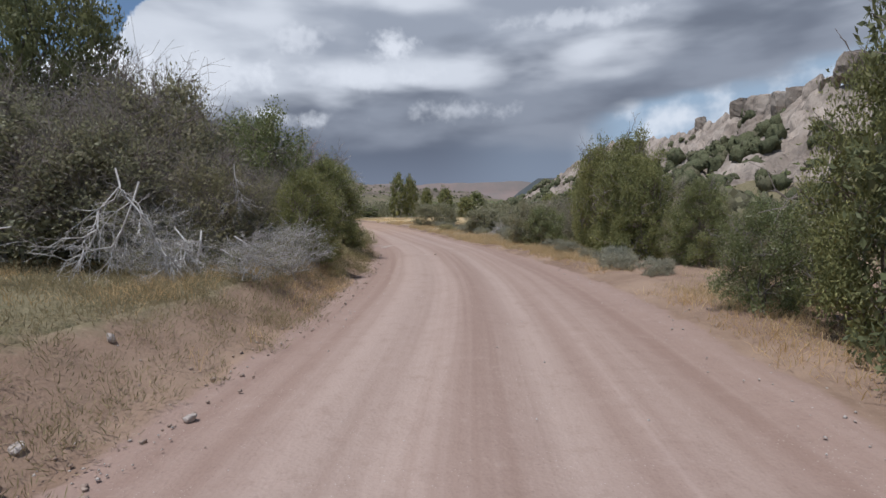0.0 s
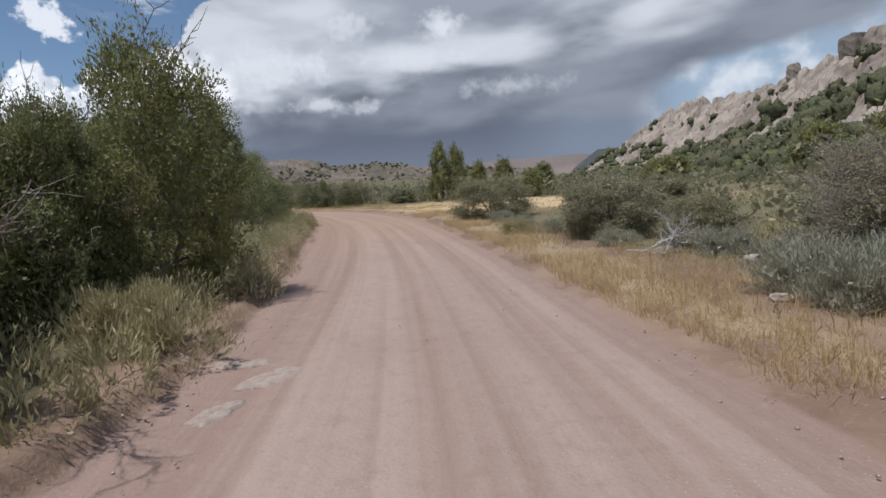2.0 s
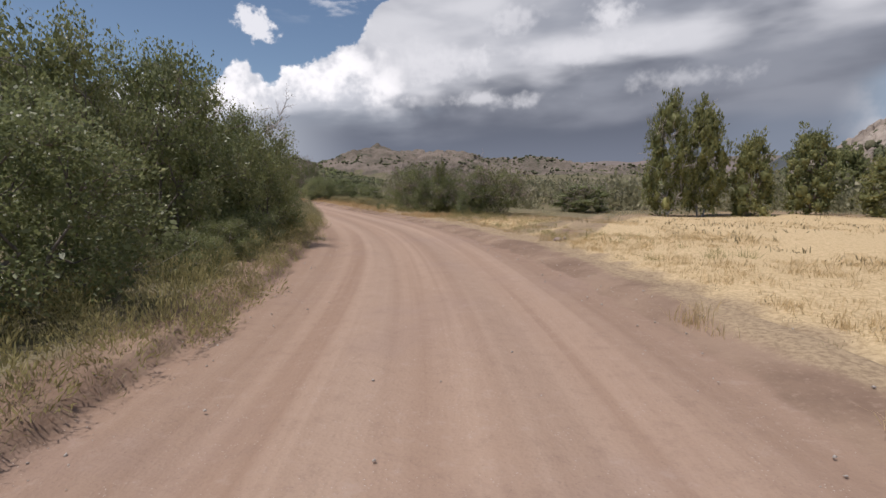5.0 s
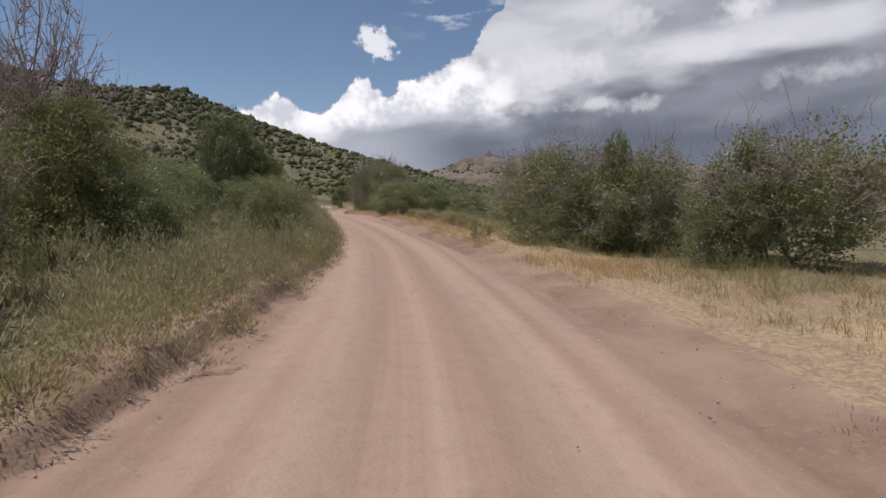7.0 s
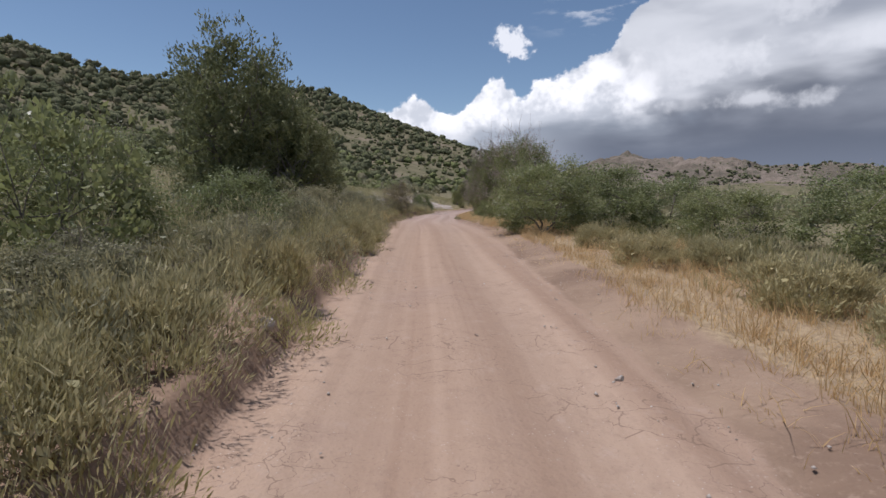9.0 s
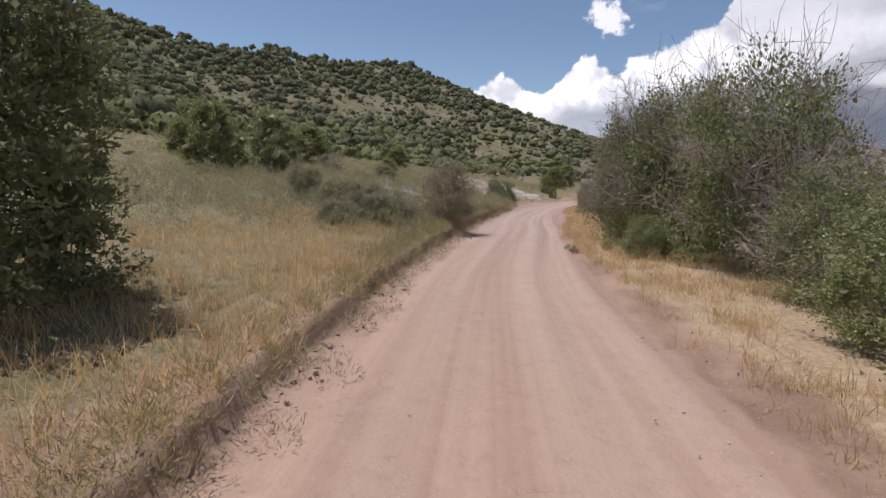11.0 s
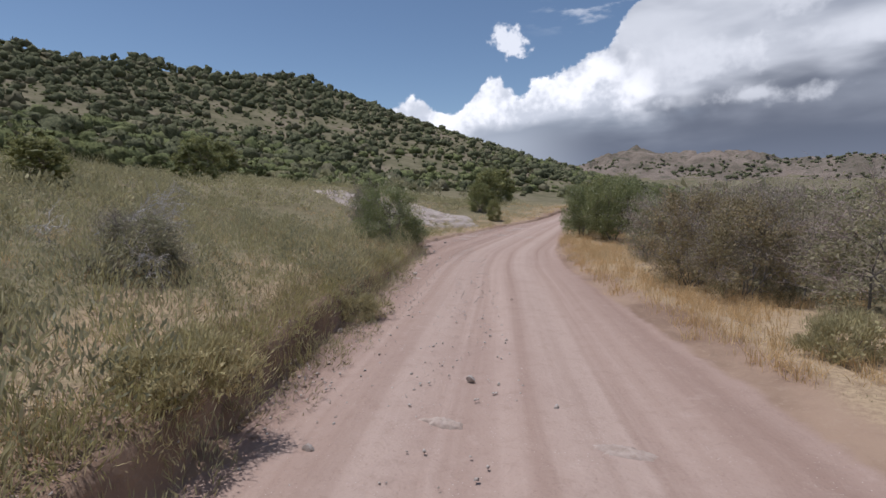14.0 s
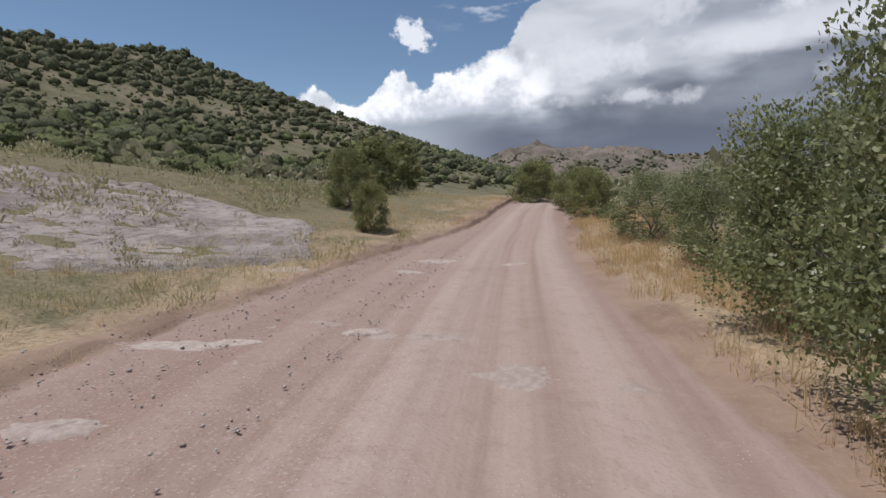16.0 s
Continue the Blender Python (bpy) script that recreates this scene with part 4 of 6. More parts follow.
RECIPES = {
    "dense_juniper": recipe(core=2800, core_size=0.026, clumps=600, lumps=64, shape=(0.05, 0.92, 0.26, 0.68, 0.7), stems=2, girth=0.018, leaves=46, loose=0.024, lift=0.15, length=0.021, breadth=0.0075, leaf=JUNIPER_LEAF, bark=RED_BARK, bare=0.08),
    "juniper": recipe(core=1800, core_size=0.034, clumps=430, lumps=52, shape=(0.05, 0.92, 0.26, 0.68, 0.75), stems=2, girth=0.018, leaves=24, loose=0.026, lift=0.2, length=0.034, breadth=0.011, leaf=JUNIPER_LEAF, bark=RED_BARK),
    "pinyon": recipe(core=3000, clumps=880, lumps=66, shape=(0.05, 0.90, 0.22, 0.66, 0.55), stems=2, girth=0.016, leaves=26, loose=0.017, lift=0.3, length=0.022, breadth=0.009, leaf=PINYON_LEAF, bark=GREY_BARK),
    "upright_juniper": recipe(solid=0.36, core=1400, core_size=0.038, clumps=620, lumps=60, shape=(0.10, 0.95, 0.24, 0.70, 0.8), stems=2, foot=0.10, girth=0.016, leaves=20, loose=0.022, lift=0.3, length=0.032, breadth=0.011, leaf=JUNIPER_LEAF,
                              bark=DEAD_WOOD, bare=0.25, twig=DEAD_WOOD),
    "oak": recipe(bare=0.12),
    "big_oak": recipe(core=2400, core_size=0.026, clumps=560, lumps=52, shape=(0.16, 0.88, 0.2, 0.66, 0.45), leaves=30, loose=0.026, length=0.018, breadth=0.011, bare=0.0, twig=DEAD_WOOD),
    "oak_dead_top": recipe(core=1200, core_size=0.028, shape=(0.08, 0.68, 0.22, 0.66, 0.6), bare=0.8, bare_twigs=8, bare_reach=0.27, clumps=340, lumps=40, twig=PALE_TWIG),
    "oak_tree": recipe(core=2000, core_size=0.030, clumps=520, lumps=24, shape=(0.26, 0.93, 0.22, 0.60, 0.5), stems=3, girth=0.016, bare=0.15, loose=0.024),
    "drab_bush": recipe(leaf=DRAB_LEAF, bare=0.3, clumps=420, lumps=44, shape=(0.05, 0.86, 0.26, 0.6, 0.5), length=0.022, breadth=0.011, core=1700, core_size=0.034),
    "twiggy_bush": recipe(solid=0.22, core=1400, core_size=0.03, leaf=RUSTY_LEAF, bare=0.9, bare_twigs=7, bare_reach=0.24, clumps=380, leaves=26, length=0.019, breadth=0.009, stems=9, foot=0.12, girth=0.008),
    "grey_bush": recipe(solid=0.2, core=1300, core_size=0.026, twig=PALE_TWIG, leaf=DRAB_LEAF, bare=1.0, bare_twigs=6, bare_reach=0.22, clumps=260, leaves=15, length=0.019, breadth=0.009, stems=10, foot=0.14, girth=0.008),
    "dead_brush": recipe(solid=0.3, core=2000, core_size=0.034, leaf=DRAB_LEAF, bare=1.0, bare_twigs=9, bare_reach=0.24, clumps=420, lumps=44, leaves=20, length=0.020, breadth=0.010, stems=7, foot=0.1, girth=0.009),
    "bare_brush": recipe(solid=0, core=260, core_size=0.03, leaf=DRAB_LEAF, bare=1.0, bare_twigs=8, bare_reach=0.34, clumps=140, lumps=30, leaves=6, length=0.03, breadth=0.014, stems=8, foot=0.14, girth=0.012, twig=DEAD_WOOD, bark=DEAD_WOOD),
    "sage": recipe(solid=0.5, core=200, core_size=0.07, leaf=SAGE_LEAF, clumps=130, lumps=24, shape=(0.05, 0.72, 0.30, 0.45, 0.5), leaves=46, loose=0.05, lift=1.7, length=0.085, breadth=0.010, stems=6, foot=0.12),
    "pale_sage": recipe(solid=0.5, core=200, core_size=0.07, leaf=PALE_SAGE, clumps=130, lumps=24, shape=(0.05, 0.70, 0.30, 0.45, 0.5), leaves=46, loose=0.05, lift=1.9, length=0.095, breadth=0.009, stems=6, foot=0.12),
    "dead_tree": recipe(solid=0, core=0, leaves=0, clumps=60, lumps=30, shape=(0.30, 0.95, 0.2, 0.7, 0.7), stems=2, girth=0.016, bare=1.0, bare_twigs=5, bare_reach=0.24, bark=TWIG_WOOD, twig=PALE_TWIG),
    "sapling": recipe(solid=0, core=300, clumps=110, lumps=18, shape=(0.20, 0.92, 0.2, 0.7, 0.6), stems=4, leaves=16, length=0.040, breadth=0.025, girth=0.008, bare=0.4),
}
THINGS = {
    "dense_juniper": ("juniper_tree", "dense olive-green juniper standing at the roadside", "tree", "junipers along the road"),
    "juniper": ("juniper_tree", "dense olive-green juniper standing at the roadside", "tree", "junipers along the road"),
    "pinyon": ("pinyon_tree", "rounded dark green pinyon above the sage", "tree", "pinyons along the road"),
    "upright_juniper": ("juniper_tree", "tall ragged juniper with pale bare trunks", "tree", "junipers in the field"),
    "oak": ("oak_shrub", "leafy green scrub oak with grey stems", "shrub", "scrub oaks along the road"),
    "big_oak": ("oak_shrub", "large dense green scrub oak at the road edge", "shrub", "scrub oaks along the road"),
    "oak_dead_top": ("oak_shrub", "green scrub oak with bare dead upper branches", "shrub", "scrub oaks along the road"),
    "oak_tree": ("oak_tree", "small dark green oak on crooked stems", "tree", "oak trees behind the sage"),
    "drab_bush": ("bush", "drab grey-green bush in dry grass", "shrub", "bushes along the road"),
    "twiggy_bush": ("bush", "rusty twiggy bush with sparse small leaves", "shrub", "bushes along the road"),
    "grey_bush": ("bush", "grey nearly leafless twiggy bush", "shrub", "bushes along the road"),
    "dead_brush": ("dead_brush", "tangled grey dead brush on the bank", "shrub", "dead brush along the road"),
    "bare_brush": ("dead_brush", "bleached tangle of dead twigs on the bank", "shrub", "dead brush along the road"),
    "sage": ("sagebrush", "low grey-green sagebrush clump in the grass", "sagebrush", "sagebrush along the road"),
    "pale_sage": ("sagebrush", "pale silvery sagebrush with upright stalks", "sagebrush", "sagebrush along the road"),
    "dead_tree": ("dead_tree", "bare grey dead tree above the thicket", "tree", "dead trees"),
    "sapling": ("oak_sapling", "young oak with sparse broad leaves", "shrub", "scrub oaks along the road"),
}
PLANTS = []


def plant(kind, x, y, w, h, seed=0, turn=None, label="", sink=0.06):
    name, text, category, group = THINGS[kind]
    base = tagged(new(name), label or text, category, group)
    base.empty_display_size = 0.2
    g = np.random.default_rng(int(abs(x * 131 + y * 717)) + seed)
    base.matrix_world = Matrix.LocRotScale((x, y, height(x, y) - sink), Euler((0, 0, g.uniform(0, 6.28) if turn is None else turn)), (w, w * g.uniform(0.92, 1.08), h))
    m, d, near = beside([x], [y])
    for title, me in grow(kind, seed, bool(abs(d[0]) > 11)).items():
        ob = part(title, me, base)
        if title != "trunk":
            tagged(ob, kind="stuff")
    PLANTS.append((x, y, w, h))
    return base


def row_of(kind, rows, seeds=2):
    for i, r in enumerate(rows):
        plant(kind, *r, seed=i % seeds)


# south: trees and brush on both sides
row_of("dense_juniper", [(-3.4, 12.8, 2.0, 2.5)], 2)
row_of("bare_brush", [(-3.4, 9.0, 1.4, 0.8), (-3.2, 10.4, 1.5, 1.0), (-3.3, 11.6, 1.5, 1.1), (-5.6, 9.9, 2.0, 1.4), (-4.9, 9.2, 1.4, 0.8)], 2)
row_of("dead_brush", [(-5.2, 11.6, 2.6, 2.8), (-4.6, 13.9, 2.2, 2.6)], 2)
row_of("grey_bush", [(5.6, 29.4, 2.8, 2.3), (7.2, 27.4, 2.8, 2.4)], 2)
row_of("drab_bush", [(7.0, 31.2, 3.4, 2.6), (4.4, 33.4, 2.2, 1.5)], 2)
row_of("juniper", [(8.8, 33.6, 3.2, 3.4), (9.0, 25.0, 3.0, 3.2)], 2)
row_of("pale_sage", [(4.5, 29.0, 1.5, 0.9), (5.0, 30.2, 1.4, 0.9), (4.2, 31.4, 1.3, 0.8)], 2)
row_of("dead_brush", [(-7.4, 13.2, 4.8, 5.0), (-7.2, 11.0, 3.8, 3.6), (-6.6, 17.6, 3.6, 4.2), (-8.0, 15.4, 4.4, 4.9), (-12.4, 12.0, 5.4, 5.4), (-9.5, 17.0, 5.4, 5.8), (-5.4, 21.5, 3.0, 3.6), (-8.6, 10.6, 4.2, 3.8), (-10.5, 13.5, 5.0, 4.8), (-5.4, 15.0, 2.6, 2.6), (-4.9, 12.7, 2.2, 2.3), (-11.5, 9.0, 5.0, 4.2)], 3)
row_of("dense_juniper", [(-4.0, 18.2, 2.9, 3.4), (-6.4, 29.6, 3.5, 4.9), (-5.5, 23.4, 2.8, 3.7), (-7.0, 27.9, 2.2, 3.6)], 2)
row_of("juniper", [(-7.8, 25.6, 3.4, 4.2)], 3)
row_of("oak", [(-5.0, 14.0, 1.8, 1.3), (-5.8, 16.4, 3.8, 5.0), (-7.4, 20.0, 3.8, 5.6), (-7.4, 26.6, 3.0, 3.8), (-7.8, 28.0, 3.2, 3.5), (-9.5, 22.0, 4.0, 4.6)], 2)
row_of("oak_dead_top", [(-6.0, 20.4, 3.6, 5.6), (-6.6, 24.4, 3.2, 4.8)], 2)
row_of("sage", [(-3.5, 15.1, 1.4, 0.9), (-3.9, 20.9, 1.2, 0.9), (0.3, 38.6, 1.3, 0.7), (-4.7, 26.2, 1.4, 1.1), (-4.2, 22.8, 1.2, 0.9), (-6.1, 28.7, 1.1, 0.9), (-5.9, 27.9, 1.0, 0.8)], 2)
row_of("dense_juniper", [(6.2, 17.3, 2.8, 4.4), (5.8, 19.6, 2.3, 4.1), (6.3, 16.2, 2.4, 3.6), (6.9, 13.8, 2.0, 2.4), (5.6, 6.3, 2.4, 4.0)], 2)
row_of("juniper", [ (7.4, 23.2, 3.0, 4.3), (6.6, 22.0, 2.4, 4.7)], 3)
row_of("drab_bush", [(6.0, 8.9, 2.2, 1.7), (7.2, 14.6, 2.0, 2.0), (4.3, 24.3, 2.8, 2.3), (3.9, 38.4, 2.6, 1.6), (3.0, 36.6, 3.4, 2.0), (-0.7, 46.8, 4.6, 2.4), (3.2, 39.8, 2.8, 1.7), (9.0, 28.0, 3.0, 2.0), (8.2, 32.5, 3.2, 2.2),
                     (6.5, 43.0, 3.0, 1.9)], 3)
row_of("grey_bush", [(7.6, 17.4, 2.0, 2.7), (6.4, 30.0, 2.6, 2.2)], 2)
row_of("oak", [(4.6, 23.4, 2.4, 2.0), (5.0, 7.9, 1.7, 2.0)], 2)
row_of("pale_sage", [(5.4, 15.8, 1.1, 0.7), (4.6, 21.4, 1.0, 0.6), (3.9, 28.0, 1.7, 0.95), (3.8, 26.8, 1.3, 0.9), (4.9, 27.6, 1.6, 1.0), (1.5, 38.4, 1.2, 0.7), (0.6, 40.2, 1.0, 0.7), (-0.2, 43.0, 1.2, 0.7), (2.6, 34.0, 1.2, 0.6),
                     (5.2, 12.4, 1.0, 0.6), (4.7, 13.6, 1.0, 0.6), (4.9, 14.6, 1.2, 0.7), (5.0, 17.4, 0.9, 0.5), (4.6, 19.0, 1.0, 0.6)], 2)
row_of("oak_tree", [(-15.6, 46.6, 5.2, 7.3), (-20.4, 45.4, 5.6, 6.8), (-25.0, 43.5, 5.4, 5.8)], 3)
row_of("oak", [(-15.2, 52.6, 4.0, 3.4), (-17.4, 49.6, 3.8, 3.0), (-22.0, 47.4, 4.4, 3.2), (-27.0, 47.0, 5.0, 3.6)], 2)
row_of("grey_bush", [(-17.6, 45.2, 3.2, 3.0)], 1)
row_of("upright_juniper", [(-7.0, 81.2, 3.3, 7.0), (-5.2, 82.4, 3.3, 6.7)], 2)
row_of("juniper", [(-2.6, 83.0, 3.0, 5.0), (0.4, 83.8, 3.4, 5.2), (3.6, 82.0, 3.4, 3.6), (6.5, 100.0, 4.5, 5.4), (26.0, 67.0, 5.4, 6.0), (13.0, 62.0, 4.0, 3.4), (16.0, 76.0, 4.2, 4.0)], 3)
# middle: thickets on both sides
row_of("oak", [(-20.4, 62.6, 3.4, 4.6), (-18.9, 58.0, 4.4, 5.7), (-17.7, 54.6, 3.8, 5.4), (-15.6, 55.6, 1.7, 1.0), (-16.6, 57.6, 1.7, 1.1), (-17.8, 59.6, 1.8, 1.2), (-18.9, 61.4, 1.6, 1.0)], 3)
row_of("oak", [(-18.7, 61.2, 2.6, 3.6), (-20.6, 59.8, 4.2, 5.6), (-22.6, 63.2, 3.6, 4.4), (-24.6, 65.6, 3.6, 4.0), (-20.5, 55.5, 4.4, 5.2)], 3)
row_of("oak_dead_top", [(-22.6, 60.8, 4.0, 5.4), (-26.2, 66.6, 3.4, 4.4)], 2)
row_of("dense_juniper", [(-29.6, 70.0, 3.4, 3.9)], 2)
row_of("juniper", [(-31.6, 67.6, 3.6, 5.0), (-41.5, 73.0, 3.6, 5.0)], 2)
row_of("oak", [(-38.6, 77.4, 3.6, 2.9), (-35.4, 74.6, 3.6, 2.9), (-42.2, 76.4, 4.4, 3.8), (-38.4, 80.6, 2.6, 2.2), (-32.0, 72.4, 3.2, 2.6), (-46.0, 80.0, 4.2, 3.0), (-28.6, 70.8, 2.6, 2.2), (-50.0, 78.0, 4.4, 4.0)], 3)
row_of("oak_dead_top", [(-36.6, 71.6, 3.2, 3.6), (-33.4, 69.6, 3.2, 3.8)], 2)
row_of("oak", [(-36.6, 78.6, 1.8, 1.3), (-38.0, 80.6, 2.0, 1.4), (-34.0, 77.4, 3.2, 2.4), (-39.8, 83.2, 2.6, 1.8)], 3)
row_of("drab_bush", [(-36.2, 82.0, 1.6, 1.0), (-40.6, 85.0, 1.8, 1.2), (-42.6, 86.2, 2.2, 1.5), (-34.4, 80.0, 1.5, 1.0)], 3)
row_of("oak", [(-31.3, 76.7, 2.6, 2.2), (-32.8, 77.9, 2.4, 2.0), (-29.7, 75.3, 2.6, 2.3)], 3)
row_of("oak_dead_top", [(-56.0, 107.2, 3.8, 6.4)], 1)
row_of("dead_tree", [(-30.7, 70.0, 3.4, 6.4)], 1)
row_of("sapling", [(-55.9, 104.0, 0.40, 0.28), (-55.4, 103.7, 0.36, 0.22), (-54.9, 104.6, 0.5, 0.4), (-35.6, 80.0, 2.0, 2.3), (-25.8, 81.0, 1.1, 0.75)], 2)
row_of("pinyon", [(-49.3, 86.7, 5.8, 7.2), (-47.9, 87.9, 4.6, 4.2), (-51.5, 90.2, 4.6, 4.4), (-10.6, 14.4, 4.6, 8.2), (5.5, 4.6, 3.6, 5.8)], 2)
row_of("oak_dead_top", [(-23.2, 82.0, 4.6, 4.5), (-20.4, 80.6, 3.6, 4.0), (-16.8, 78.9, 4.2, 4.1), (-20.8, 84.0, 4.6, 3.6), (-28.1, 89.6, 4.0, 4.8), (-24.6, 86.6, 4.6, 3.8), (-12.2, 84.3, 4.6, 2.6)], 3)
row_of("oak", [(-21.8, 80.6, 2.8, 2.6), (-17.8, 78.0, 2.6, 2.2), (-39.8, 93.2, 4.2, 2.6), (-39.6, 96.4, 4.6, 2.6), (-37.2, 96.6, 3.6, 2.2), (-34.4, 94.0, 3.2, 1.8), (-32.0, 96.0, 4.0, 2.4), (-43.6, 97.6, 4.4, 3.0), (-30.5, 92.0, 3.0, 1.9)], 3)
row_of("juniper", [(-20.9, 80.4, 1.4, 3.6)], 1)
row_of("sage", [(-33.9, 88.7, 1.4, 0.8), (-31.0, 87.2, 1.7, 0.85), (-33.0, 89.6, 1.3, 0.8), (-29.6, 86.2, 1.3, 0.7), (-36.2, 90.6, 1.3, 0.8)], 2)
# north: meadow on one side, oaks on the other
row_of("oak_dead_top", [(-54.4, 107.8, 5.6, 7.4), (-51.0, 105.4, 4.8, 6.8), (-60.6, 113.4, 5.0, 6.0), (-48.0, 102.8, 3.4, 3.6)], 3)
row_of("oak", [(-53.4, 104.4, 1.8, 1.4), (-57.4, 109.8, 3.4, 3.8), (-62.8, 115.8, 3.2, 3.5), (-46.4, 100.4, 3.0, 2.4)], 3)
row_of("juniper", [(-64.4, 118.4, 3.0, 3.6), (-66.2, 119.8, 2.6, 2.6)], 2)
row_of("twiggy_bush", [(-61.9, 103.2, 2.6, 2.7), (-75.1, 125.6, 2.2, 2.4), (-73.6, 124.6, 2.2, 2.2)], 2)
row_of("grey_bush", [(-78.2, 130.4, 3.0, 2.3), (-75.4, 127.8, 3.0, 2.4), (-73.4, 126.0, 3.0, 2.4), (-71.4, 124.2, 3.0, 2.4), (-69.6, 122.6, 2.8, 2.2), (-74.0, 128.4, 3.2, 2.5), (-71.6, 126.6, 3.2, 2.5), (-76.5, 131.2, 3.4, 2.4), (-68.0, 124.4, 3.2, 2.0), (-84.5, 103.0, 2.6, 2.0), (-90.5, 108.5, 3.0, 2.0)], 3)
row_of("big_oak", [(-85.3, 136.7, 2.5, 3.0), (-83.4, 136.4, 3.4, 3.5), (-86.2, 138.8, 2.6, 2.6)], 2)
row_of("oak", [(-81.0, 137.4, 3.4, 2.6), (-86.0, 140.6, 3.2, 2.8), (-87.9, 143.4, 2.8, 2.2), (-90.2, 146.4, 2.8, 2.0), (-84.4, 141.6, 3.8, 3.2), (-86.9, 126.0, 2.9, 2.7), (-88.1, 127.5, 2.0, 1.6), (-89.1, 128.7, 1.7, 1.3)], 3)
row_of("oak_dead_top", [(-89.4, 126.6, 1.8, 3.3)], 1)
row_of("juniper", [(-95.0, 153.6, 2.6, 2.2), (-98.0, 143.6, 1.5, 1.8), (-103.8, 147.8, 2.8, 2.9), (-112.0, 157.0, 4.4, 4.2), (-118.0, 166.0, 5.0, 5.0), (-105.6, 109.0, 3.6, 3.2), (-95.6, 108.0, 5.4, 4.2), (-90.0, 97.0, 4.4, 4.4), (-86.6, 96.0, 3.2, 3.0), (-112.0, 126.0, 4.2, 3.6), (-128.0, 133.0, 5.0, 4.4),
                   (-98.0, 159.0, 3.4, 2.6), (-104.5, 166.0, 4.0, 3.2), (-110.0, 177.0, 4.4, 4.0)], 3)
row_of("oak", [(-80.5, 100.6, 4.4, 4.6), (-77.8, 97.4, 3.4, 3.0)], 2)
row_of("drab_bush", [(-60.4, 99.6, 2.0, 1.3), (-61.4, 98.4, 2.4, 1.6), (-63.6, 100.4, 2.2, 1.4), (-59.6, 97.6, 1.6, 1.0), (-87.0, 112.2, 2.5, 1.9), (-76.4, 113.6, 1.5, 0.8)], 3)
row_of("dead_brush", [(-78.8, 115.8, 1.7, 1.1), (-61.0, 100.6, 1.4, 0.9)], 2)
row_of("oak", [(-67.6, 106.0, 1.0, 0.7), (-65.2, 105.6, 1.3, 0.9)], 3)
row_of("drab_bush", [(-65.7, 98.5, 1.8, 1.7)], 3)
row_of("juniper", [(-75.8, 96.3, 3.4, 4.3), (-93.0, 115.5, 2.4, 1.8)], 3)
row_of("sage", [(-63.0, 102.2, 1.0, 0.6), (-67.6, 107.4, 1.2, 0.7), (-70.5, 111.2, 1.2, 0.7), (-74.4, 115.2, 1.2, 0.6), (-71.5, 121.2, 1.0, 0.7), (-72.2, 113.2, 1.0, 0.6), (-77.6, 118.6, 1.2, 0.6), (-37.6, 84.0, 1.1, 0.8), (-35.4, 82.0, 1.2, 0.9),
                (-32.4, 79.4, 1.2, 0.8), (-33.6, 80.2, 1.3, 0.9), (-30.8, 78.0, 1.1, 0.8), (-39.8, 85.8, 1.2, 0.8), (-42.0, 87.6, 1.2, 0.8)], 2)


# ---- ground cover: past counting ----
def scatter(count, m0, m1, near, reach_out, side, lean=1.6):
    """Points of the plan along the road, thick near its edge and thinner outwards."""
    m = rng.uniform(m0, m1, count)
    out = near + (reach_out - near) * rng.uniform(0, 1, count) ** lean
    out = out + np.abs(0.9 * fbm(m * 0.55, m * 0 + side * 3.0, 3, 29))
    edge = np.interp(m, MILE, LINE[:, 4] if side > 0 else LINE[:, 3])
    return (*at_mile(m, side * (edge + out)), out)


def thin(x, y, scale, keep, seed):
    """Keeps points in patches."""
    ok = fbm(x * scale, y * scale, 3, seed) + rng.normal(0, 0.04, len(x)) > keep
    return ok


def free_of_road(x, y, gap=0.25):
    m, d, near = beside(x, y)
    return (d > LINE[near, 4] + gap) | (-d > LINE[near, 3] + gap)


def blades(x, y, per, tall, wide, spread, lean):
    """Tufts of bent grass blades at points of the plan."""
    z = land(x, y)
    n = len(x) * per
    bx, by = np.repeat(x, per) + rng.normal(0, spread, n), np.repeat(y, per) + rng.normal(0, spread, n)
    bz = np.repeat(z, per) - 0.03
    h = np.repeat(0.66 * tall * rng.uniform(0.5, 1.25, len(x)), per) * rng.uniform(0.4, 1.2, n)
    t, a = rng.uniform(0, 6.283, n), rng.uniform(0, 6.283, n)
    out = h * np.abs(rng.normal(0, lean * 1.9, n))
    w = wide * 0.72 * rng.uniform(0.6, 1.4, n)
    base = np.stack([bx, by, bz], 1)
    side = np.stack([np.cos(a), np.sin(a), 0 * a], 1) * w[:, None] * 0.5
    bend = np.stack([np.cos(t), np.sin(t), 0 * t], 1)
    mid = base + bend * (out * 0.35)[:, None] + np.stack([0 * h, 0 * h, h * 0.6], 1)
    tip = base + bend * out[:, None] + np.stack([0 * h, 0 * h, h], 1)
    v = np.stack([base - side, base + side, mid + side * 0.8, mid - side * 0.8, tip], 1).reshape(-1, 3)
    i = np.arange(n)[:, None] * 5
    quads = np.concatenate([i, i + 1, i + 2, i + 3], 1)
    tips = np.concatenate([i + 3, i + 2, i + 4, i + 4], 1)
    return v, quads, tips


